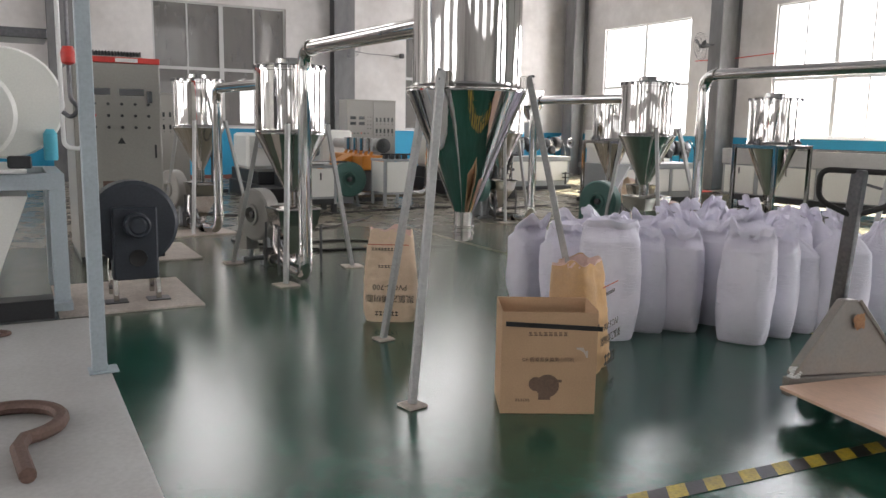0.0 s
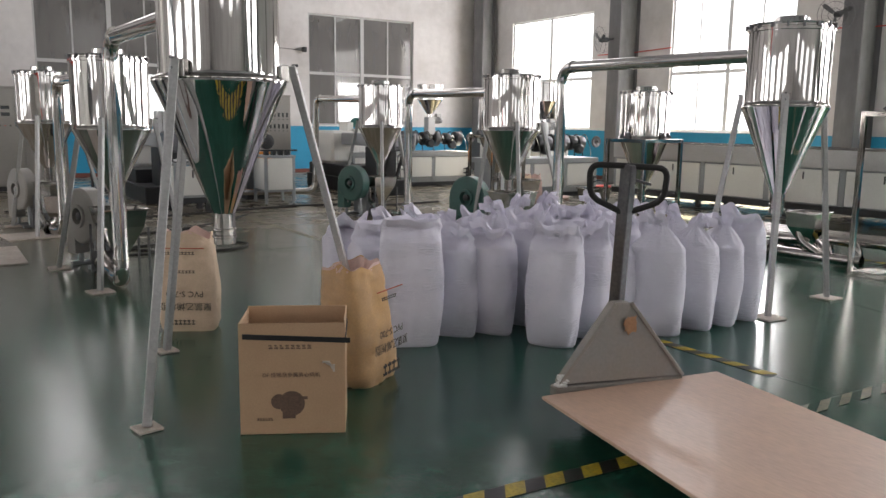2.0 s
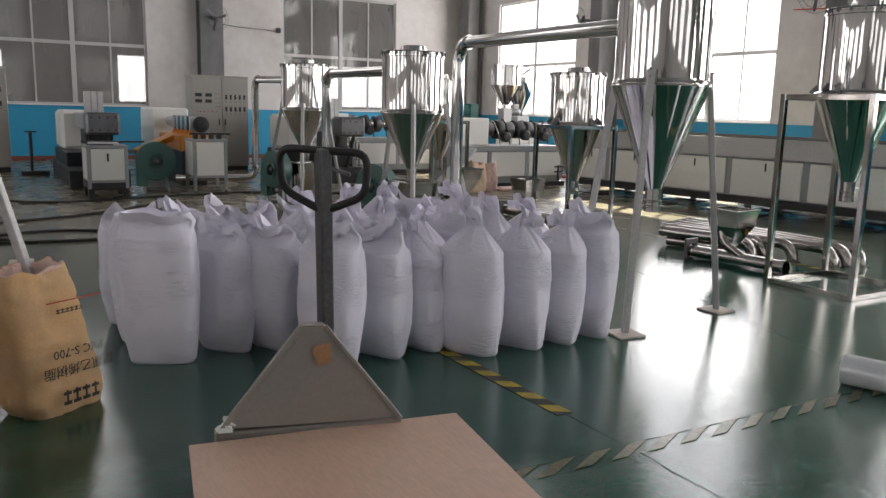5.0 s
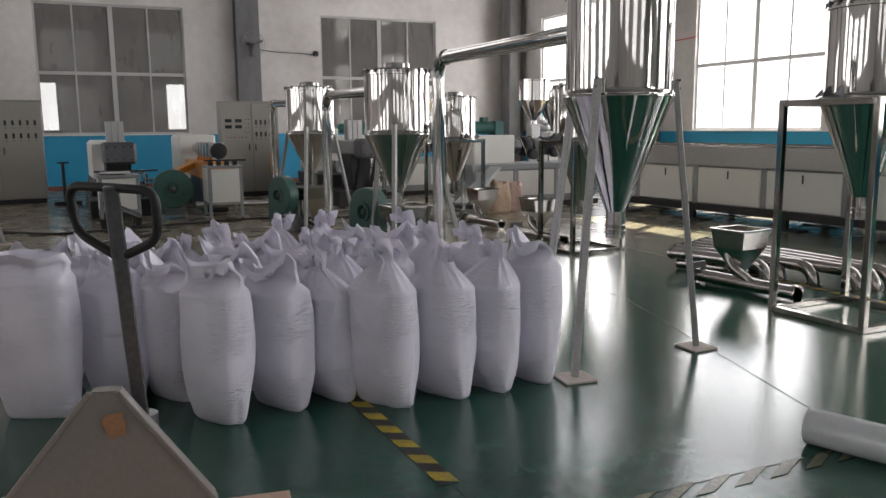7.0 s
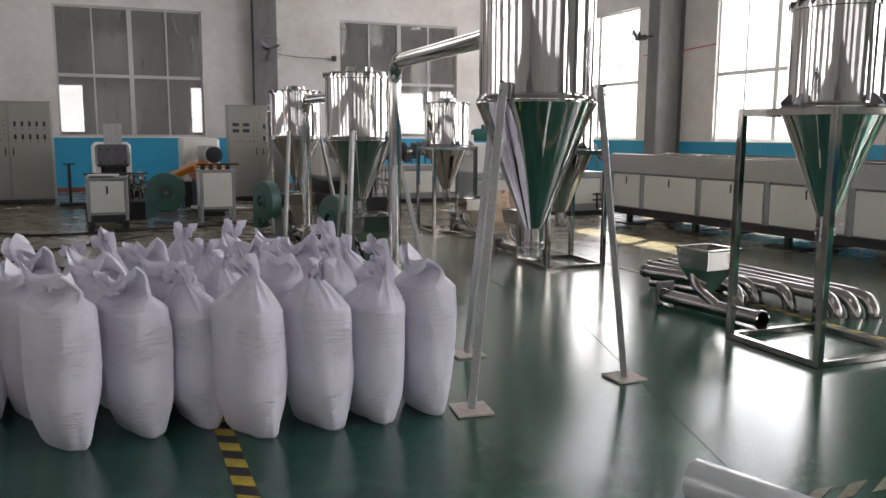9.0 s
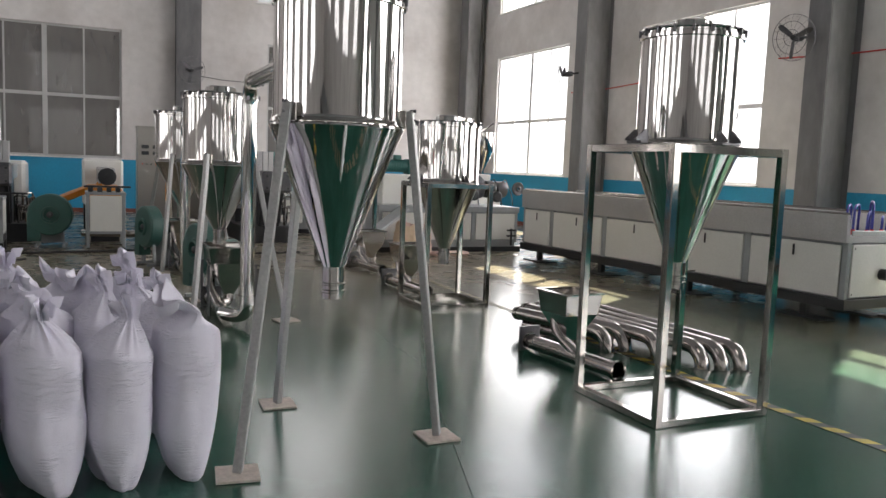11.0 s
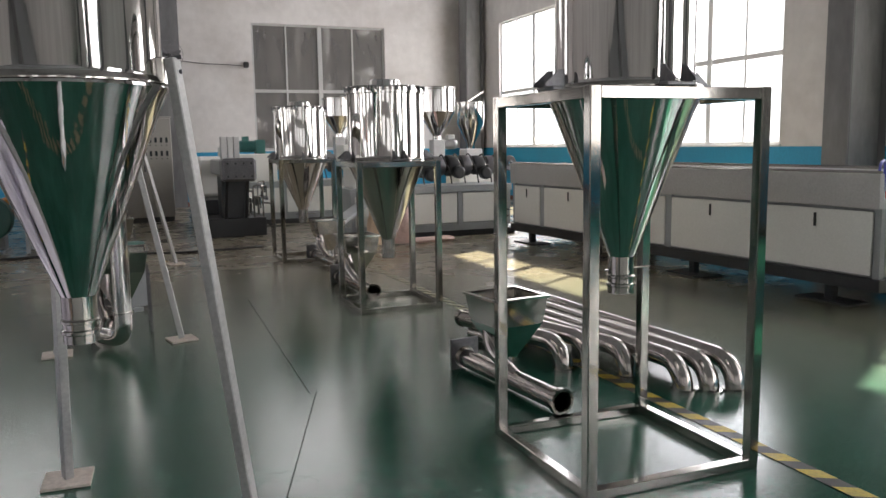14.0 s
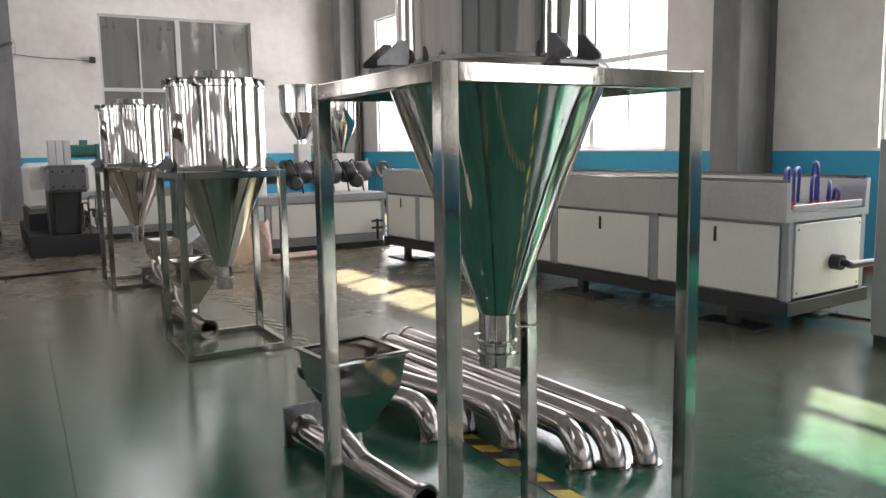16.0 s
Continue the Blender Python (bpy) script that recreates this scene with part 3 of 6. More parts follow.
def h_column(x, y, wx, wy, along_x):
    """A steel H column: two flanges and a web."""
    ob = new("column")
    ob.matrix_world = pose(x, y, 0)
    tagged(ob, "dark grey painted steel column against the wall", "column", "hall columns", "structure")
    t = 0.03
    if along_x:
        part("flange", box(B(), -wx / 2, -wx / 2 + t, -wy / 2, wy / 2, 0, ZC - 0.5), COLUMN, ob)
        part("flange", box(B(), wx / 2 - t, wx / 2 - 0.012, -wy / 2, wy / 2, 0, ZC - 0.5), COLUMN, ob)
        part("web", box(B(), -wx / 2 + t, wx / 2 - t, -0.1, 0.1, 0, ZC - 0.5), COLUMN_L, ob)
    else:
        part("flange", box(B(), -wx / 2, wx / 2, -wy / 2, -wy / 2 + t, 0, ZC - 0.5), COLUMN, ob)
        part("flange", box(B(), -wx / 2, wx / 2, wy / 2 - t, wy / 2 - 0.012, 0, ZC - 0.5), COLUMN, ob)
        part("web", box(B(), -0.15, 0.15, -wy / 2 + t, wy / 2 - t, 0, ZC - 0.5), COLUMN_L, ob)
    return ob


for y in (-16.2, -10.0, -3.8, 2.4, 8.6, 14.85):
    h_column(16.155, y, 0.69, 0.4, True)
h_column(16.15, 20.95, 0.5, 0.5, True)
for x in (-5.7, 1.2, 8.32):
    h_column(x, 21.4, 0.6, 0.38, False)

# ---- floor markings ----
def hazard_tape(p0, p1, w, name, label, yellow, black, pitch=0.2):
    p0, p1 = Vector((*p0, 0)), Vector((*p1, 0))
    d = p1 - p0
    L = d.length
    ob = thing(name, (*p0.xy, 0), label, "floor marking", "floor tapes", "structure", math.degrees(atan2(d.y, d.x)))
    if black:
        part("tape", box(B(), 0, L, -w / 2, w / 2, 0.001, 0.003), black, ob)
    bm = B()
    s, h = pitch * 0.5, w / 2
    slant = w * (0.6 if black else 1.9)
    lo = [bm.verts.new((x, y, 0.004)) for x, y in ((0, -h), (s, -h), (s + slant, h), (slant, h))]
    bm.faces.new(lo)
    me = mesh_of("stripe", bm, yellow)
    for i in range(int((L - w) / pitch)):
        o = part("stripe", me, yellow, ob)
        o.location = (i * pitch, 0, 0)
    return ob


hazard_tape((5.16, 2.6), (5.13, 5.6), 0.09, "hazard_tape", "worn black and yellow striped floor tape", HAZ_Y, HAZ_K)
hazard_tape((1.4, 2.33), (4.2, 2.12), 0.1, "hazard_tape", "worn black and yellow striped floor tape", HAZ_Y, HAZ_K)
hazard_tape((4.2, 2.16), (9.8, 2.0), 0.1, "faded_tape", "faded striped floor tape, half worn away", WORN, None)
hazard_tape((9.87, 1.0), (9.87, 6.4), 0.09, "hazard_tape", "worn black and yellow striped floor tape", HAZ_Y, HAZ_K)
hazard_tape((9.88, 6.4), (9.87, 13.0), 0.09, "faded_tape", "faded striped floor tape, half worn away", FADED, None)
hazard_tape((5.06, 6.2), (5.04, 13.0), 0.09, "faded_tape", "faded striped floor tape, half worn away", FADED, None)
for a, b in (((3.9, 2.23), (10.5, 1.99)), ((5.165, 2.6), (5.167, 2.2)), ((7.75, 8.57), (9.6, 8.55)), ((7.1, 2.1), (8.14, 5.33)), ((3.0, 8.6), (7.7, 8.57)), ((8.1, 5.33), (8.2, 8.5))):
    d = Vector(b) - Vector(a)
    ob = solid("floor_joint", box(B(), 0, d.length, -0.0025, 0.0025, 0.0005, 0.0016), JOINT, "thin dark joint in the floor", "joint", "floor joints", "structure", (*a, 0), math.degrees(atan2(d.y, d.x)))
# a ragged crack that goes on from the tape's end
rc = random.Random(12)
bm = B()
mid = [Vector((5.17 - 0.055 * k / 24 + rc.uniform(-0.008, 0.008), 2.09 - 0.055 * k, 0.0018)) for k in range(25)]
edge = [(bm.verts.new(p - Vector((wd, 0, 0))), bm.verts.new(p + Vector((wd, 0, 0)))) for p in mid for wd in (rc.uniform(0.0015, 0.004),)]
for p, q in zip(edge, edge[1:]):
    bm.faces.new((p[0], q[0], q[1], p[1]))
solid("floor_crack", bm, JOINT, "ragged dark crack in the painted floor", "crack", kind="structure")


# ---- cyclone hoppers ----
def shell(ob, rim, top, tip, rr, rc):
    """Drum, lid, cone and outlet of a cyclone."""
    bm = B()
    lathe(bm, [(rc + 0.004, rim + 0.026), (rc, rim + 0.04), (rc, top - 0.05), (rc + 0.012, top - 0.046), (rc + 0.012, top - 0.02), (rc + 0.003, top - 0.016), (rc + 0.003, top)], 64)
    part("drum", bm, STEEL, ob)
    bm = B()
    lathe(bm, [(rr, rim), (rr + 0.003, rim + 0.001), (rr + 0.003, rim + 0.006), (rr, rim + 0.009), (rc + 0.004, rim + 0.026)], 64)
    part("shoulder", bm, TUBE_STEEL, ob)
    bm = B()
    lathe(bm, [(rc + 0.008, top - 0.002), (rc + 0.014, top + 0.004), (rc + 0.01, top + 0.014), (rc * 0.42, top + 0.03), (rc * 0.4, top + 0.07), (rc * 0.36, top + 0.08), (0, top + 0.082)], 48)
    lid_ob = part("lid", bm, STEEL, ob)
    for k in range(18):
        a = 2 * pi * k / 18
        part("lid_clip", box(B(), -0.008, 0.008, -0.006, 0.014, -0.03, 0.014, 0.002, Matrix.Rotation(a, 4, "Z") @ Matrix.Translation((0, rc + 0.008, top))), DARKSTEEL, lid_ob)
    cone = [(rr, rim - 0.002), (rr + 0.004, rim - 0.012)]
    zt = tip + 0.17
    for i in range(1, 9):
        t = i / 8
        cone.append((rr + (0.06 - rr) * t, rim - 0.012 + (zt - rim + 0.012) * t))
    bm = B()
    lathe(bm, cone, 64)
    part("cone", bm, STEEL, ob)
    bm = B()
    lathe(bm, [(0.052, tip), (0.06, tip), (0.06, tip + 0.03), (0.067, tip + 0.035), (0.067, tip + 0.045), (0.06, tip + 0.05), (0.06, tip + 0.07), (0.066, tip + 0.074), (0.066, tip + 0.082), (0.06, tip + 0.088), (0.06, zt), (0.052, zt), (0.052, tip)], 32)
    part("outlet", bm, TUBE_STEEL, ob, "short steel outlet with two beaded rings")


def tripod(c, rim, top, tip, rr, rc, feet, plate, label):
    ob = thing("cyclone_hopper", (c[0], c[1], 0), label, "hopper", "tripod cyclone hoppers")
    shell(ob, rim, top, tip, rr, rc)
    for fx, fy in feet:
        a = atan2(fy - c[1], fx - c[0])
        foot = Vector((fx - c[0], fy - c[1], 0.016))
        head = Vector((cos(a) * (rr + 0.03), sin(a) * (rr + 0.03), rim + 0.09))
        leg = part("leg", beam(B(), foot, head, 0.045, 0.04, 0.004, math.degrees(a)), LEG, ob)
        bm = B()
        box(bm, -plate / 2, plate / 2, -plate / 2, plate / 2, 0.0, 0.014, 0.002, pose(foot.x, foot.y, 0.0015, 0, 0, random.uniform(-15, 15)))
        part("foot_plate", bm, PLATE, leg)
        bm = B()
        box(bm, -0.02, 0.02, -0.035, 0.035, -0.07, 0.02, 0.003, pose(cos(a) * (rr - 0.01), sin(a) * (rr - 0.01), rim + 0.07, 0, 0, math.degrees(a)))
        bk = part("bracket", bm, TUBE_STEEL, ob)
        for dz in (-0.03, 0.02):
            p = head + Vector((0, 0, dz - 0.02))
            part("bolt", rod(B(), p, p + Vector((cos(a), sin(a), 0.1)) * 0.034, 0.008, 8), DARKSTEEL, bk)
    return ob


LAB = "mirror-polished steel cyclone hopper standing on three legs"
def feet3(c, r, degs):
    return [(c[0] + r * cos(radians(d)), c[1] + r * sin(radians(d))) for d in degs]


CA, CB, CC, CK, CC2, CK2 = (2.285, 4.1), (6.985, 3.905), (2.4, 7.75), (6.98, 7.62), (2.27, 11.45), (7.02, 11.05)
tripod(CA, 1.7, 2.36, 0.82, 0.35, 0.315, [(1.735, 3.66), (2.15, 4.95), (3.08, 3.86)], 0.12, LAB)
tripod(CB, 1.67, 2.31, 0.765, 0.345, 0.33, [(6.43, 3.53), (7.54, 3.72), (6.85, 4.55)], 0.2, LAB + " with white foot plates")
tripod(CC, 1.4, 2.04, 0.64, 0.35, 0.34, [(2.11, 7.05), (3.05, 7.74), (1.96, 8.4)], 0.2, LAB)
tripod(CK, 1.42, 2.06, 0.63, 0.35, 0.34, [(6.65, 6.95), (7.5, 7.05), (6.9, 8.3)], 0.2, LAB)
tripod(CC2, 1.42, 2.06, 0.66, 0.35, 0.33, feet3(CC2, 0.72, (250, 5, 125)), 0.2, LAB)
tripod(CK2, 1.41, 2.05, 0.66, 0.35, 0.34, feet3(CK2, 0.72, (245, 15, 130)), 0.2, LAB)


def framed(c, hx, hy, rim, top, tip, rr, rc, label):
    ob = thing("cyclone_hopper", (c[0], c[1], 0), label, "hopper", "framed cyclone hoppers")
    shell(ob, rim + 0.006, top, tip, rr, rc)
    w = 0.05
    for sx in (-1, 1):
        for sy in (-1, 1):
            part("post", box(B(), sx * hx - w / 2, sx * hx + w / 2, sy * hy - w / 2, sy * hy + w / 2, 0.001, rim, 0.004), TUBE_STEEL, ob)
    for z0, z1 in ((0.002, 0.047), (rim - 0.052, rim - 0.003)):
        for s in (-1, 1):
            part("rail", box(B(), -hx + w / 2, hx - w / 2, s * hy - w / 2 + 0.002, s * hy + w / 2 - 0.002, z0, z1, 0.003), TUBE_STEEL, ob)
            part("rail", box(B(), s * hx - w / 2 + 0.002, s * hx + w / 2 - 0.002, -hy + w / 2, hy - w / 2, z0, z1, 0.003), TUBE_STEEL, ob)
    # lugs that hold the drum on the rails
    for a in (0, 90, 180, 270):
        p = Vector((cos(radians(a)) * (rr + 0.03), sin(radians(a)) * (rr + 0.03), rim + 0.02))
        bm = B()
        box(bm, -0.07, 0.07, -0.03, 0.03, -0.018, 0.0, 0.004, pose(*p, 0, 0, a + 90))
        turn = pose(*p, 0, 0, a + 90)
        for k in (-0.05, 0.05):
            sides = [[bm.verts.new(turn @ Vector((k + e, y, z))) for y, z in ((0.04, 0.0), (-0.055, 0.0), (-0.055, 0.012), (0.012, 0.07), (0.035, 0.07))] for e in (-0.004, 0.004)]
            bm.faces.new(sides[0]), bm.faces.new(sides[1][::-1])
            for i in range(5):
                bm.faces.new((sides[0][i], sides[1][i], sides[1][(i + 1) % 5], sides[0][(i + 1) % 5]))
        part("lug", bm, DARKSTEEL, ob)
    bm = B()
    rod(bm, (-0.09, 0, tip + 0.11), (0.16, 0, tip + 0.11), 0.005, 8)
    part("gate_handle", bm, TUBE_STEEL, ob)
    return ob


CD, CE, CF = (9.253, 3.86), (9.365, 7.66), (9.3, 11.0)
FL = "mirror-polished steel cyclone hopper in a square steel tube frame"
framed(CD, 0.417, 0.402, 1.665, 2.36, 0.76, 0.34, 0.305, FL)
framed(CE, 0.355, 0.345, 1.31, 1.94, 0.43, 0.35, 0.34, FL)
framed(CF, 0.33, 0.345, 1.29, 1.93, 0.47, 0.34, 0.33, FL)


def feed_hopper(c, rim, half, pipe, label, legs=False, turn=0.0, px=-0.12):
    """A square funnel over a venturi tube that lies along y; pipe: its two ends, from the hopper's middle."""
    ob = thing("feed_hopper", (c[0], c[1], 0), label, "hopper", "small feed hoppers", "", turn)
    z1 = rim - 0.16
    part("collar", hollow_frustum(B(), half, rim, half * 0.88, z1), TUBE_STEEL, ob)
    bm = B()
    for s in (-1, 1):
        box(bm, -half - 0.012, half + 0.012, s * half - 0.012, s * half + 0.012, rim - 0.004, rim + 0.012, 0.002)
        box(bm, s * half - 0.012, s * half + 0.012, -half + 0.012, half - 0.012, rim - 0.004, rim + 0.012, 0.002)
    part("rim", bm, TUBE_STEEL, ob)
    part("funnel", hollow_frustum(B(), half * 0.88, z1, 0.045, 0.17), STEEL, ob)
    r = 0.06
    z = r + 0.015
    bm = B()
    tube(bm, [(px, pipe[0], z), (px, pipe[1], z)], r, 24, False)
    tube(bm, [(px, pipe[1], z), (px, pipe[0], z)], r - 0.005, 24, False)
    part("venturi_tube", bm, PIPE_STEEL, ob)
    for y in pipe:
        part("flange", sweep_ring(B(), (px, y, z), (0, 1, 0), r - 0.002, 0.03, 0.016), TUBE_STEEL, ob)
    bm = B()
    tube(bm, rounded([(0.0, 0, 0.19), (0.0, 0, 0.1), (px * 0.6, -0.05, z + 0.01)], 0.06), 0.05, 16, False)
    part("spout", bm, PIPE_STEEL, ob)
    bm = B()
    tube(bm, rounded([(px - 0.03, half * 0.3, rim - 0.16), (px - 0.05, half * 0.3 - 0.03, z + 0.16), (px, half * 0.3 - 0.24, z + 0.02)], 0.08), 0.042, 16)
    part("return_elbow", bm, PIPE_STEEL, ob)
    bm = B()
    box(bm, px - 0.1, px + 0.1, pipe[1] - 0.012, pipe[1] + 0.012, 0.001, 0.2, 0.003)
    part("end_plate", bm, DARKSTEEL, ob)
    if legs:
        for sx in (-1, 1):
            for sy in (-1, 1):
                part("leg", beam(B(), (sx * half, sy * half, 0.0), (sx * half, sy * half, z1), 0.022), DARKSTEEL, ob)
    return ob


HL = "small square steel feed hopper over a venturi tube"
feed_hopper((9.245, 5.03), 0.545, 0.178, (-0.63, 0.42), "small square steel feed hopper lying on the floor", turn=6, px=-0.055)
feed_hopper((9.32, 8.56), 0.545, 0.178, (-0.63, 0.42), "small square steel feed hopper lying on the floor", turn=3, px=-0.06)
feed_hopper((9.46, 10.37), 0.545, 0.178, (-0.63, 0.42), "small square steel feed hopper lying on the floor", turn=3, px=-0.06)
for c, k in ((CC, 0.03), (CK, 0.1)):
    feed_hopper((c[0] + k, c[1] + 0.06), 0.64, 0.22, (-0.62, 0.3), "small square steel feed hopper standing under a cyclone", True)
for c in (CC2, CK2):
    feed_hopper((c[0] + 0.03, c[1] + 0.06), 0.62, 0.2, (-0.62, 0.3), "small square steel feed hopper standing under a cyclone", True)


def riser(pts, r, label):
    """A conveying pipe with rounded elbows and flanges at its joints."""
    at = (pts[0][0], pts[0][1], 0)
    ob = thing("conveying_pipe", at, label, "pipe", "conveying pipes")
    o = Vector(at)
    loc = [Vector(p) - o for p in pts]
    part("tube", tube(B(), rounded(loc, 0.2, 8), r, 24), STEEL, ob)
    for a, b in zip(loc[1:], loc[2:]):
        d = (b - a).normalized()
        part("flange", sweep_ring(B(), a + d * 0.2, d, r, 0.016, 0.012), TUBE_STEEL, ob)
    return ob


PL = "polished steel conveying pipe rising and bending into a cyclone"
riser([(2.28, 7.3, 0.09), (2.28, 6.98, 0.09), (2.28, 6.98, 2.15), (2.3, 4.42, 2.12)], 0.062, PL)
riser([(6.93, 7.1, 0.09), (7.1, 6.85, 0.09), (7.1, 6.85, 2.13), (6.98, 4.2, 2.1)], 0.062, PL)
riser([(2.2, 10.9, 0.09), (2.3, 10.5, 0.09), (2.3, 10.5, 1.92), (2.38, 8.06, 1.9)], 0.06, PL)
riser([(6.95, 10.5, 0.09), (6.95, 10.05, 0.09), (6.95, 10.05, 1.9), (6.97, 7.93, 1.88)], 0.06, PL)
riser([(5.8, 14.2, 0.16), (7.15, 13.9, 0.16), (7.1, 13.7, 1.9), (7.04, 11.36, 1.85)], 0.06, PL)


def blower(c, r, face, mat, label, stand=0.1, w=0.17):
    """A centrifugal blower; face: the way its inlet side looks, in degrees."""
    ob = thing("blower", (c[0], c[1], 0), label, "blower", "blowers", "", face)
    zc = r + stand
    m = Matrix.Translation((0, 0, zc)) @ Matrix.Rotation(pi / 2, 4, "Y")
    bm = B()
    lathe(bm, [(0, -w / 2), (r - 0.02, -w / 2), (r, -w / 2 + 0.015), (r, w / 2 - 0.015), (r - 0.02, w / 2), (r * 0.42, w / 2 + 0.006), (r * 0.4, w / 2 + 0.03), (r * 0.3, w / 2 + 0.03), (r * 0.3, w / 2 - 0.05), (0, w / 2 - 0.05)], 48, m)
    part("volute", bm, mat, ob)
    bm = B()
    lathe(bm, [(0, w / 2 - 0.03), (r * 0.14, w / 2 - 0.03), (r * 0.14, w / 2 + 0.015), (r * 0.06, w / 2 + 0.03), (0, w / 2 + 0.03)], 20, m)
    part("hub", bm, DARKSTEEL, ob)
    part("discharge", box(B(), -w / 2 + 0.005, w / 2 - 0.005, -r, -r + r * 0.55, stand * 0.5, zc, 0.006), mat, ob)
    bm = B()
    lathe(bm, [(0, -w / 2 - 0.3), (0.09, -w / 2 - 0.3), (0.1, -w / 2 - 0.26), (0.1, -w / 2), (0, -w / 2)], 24, m)
    part("motor", bm, mat, ob)
    bm = B()
    for s in (-1, 1):
        box(bm, -w / 2 - 0.2, w / 2 + 0.02, s * r * 0.6 - 0.02, s * r * 0.6 + 0.02, 0.001, 0.04, 0.003)
        beam(bm, (0, s * r * 0.6, 0.03), (0, s * r * 0.45, zc - r * 0.6), 0.04)
    box(bm, -w / 2 - 0.26, -w / 2 - 0.06, -r * 0.5, r * 0.5, 0.04, zc - 0.11, 0.004)
    part("base", bm, FRAME_GREY, ob)
    return ob


blower((6.93, 8.4), 0.28, 200, TEAL, "teal green centrifugal blower by a feed hopper", 0.24)
blower((6.62, 11.2), 0.28, 200, TEAL, "teal green centrifugal blower by a feed hopper", 0.24)
blower((2.25, 8.42), 0.28, 200, PANEL_GREY, "pale grey centrifugal blower by a feed hopper", 0.24)
blower((2.0, 12.0), 0.28, 200, PANEL_GREY, "pale grey centrifugal blower by a feed hopper", 0.24)
blower((5.36, 13.6), 0.32, 265, TEAL, "large teal green blower on the floor", 0.18, 0.2)


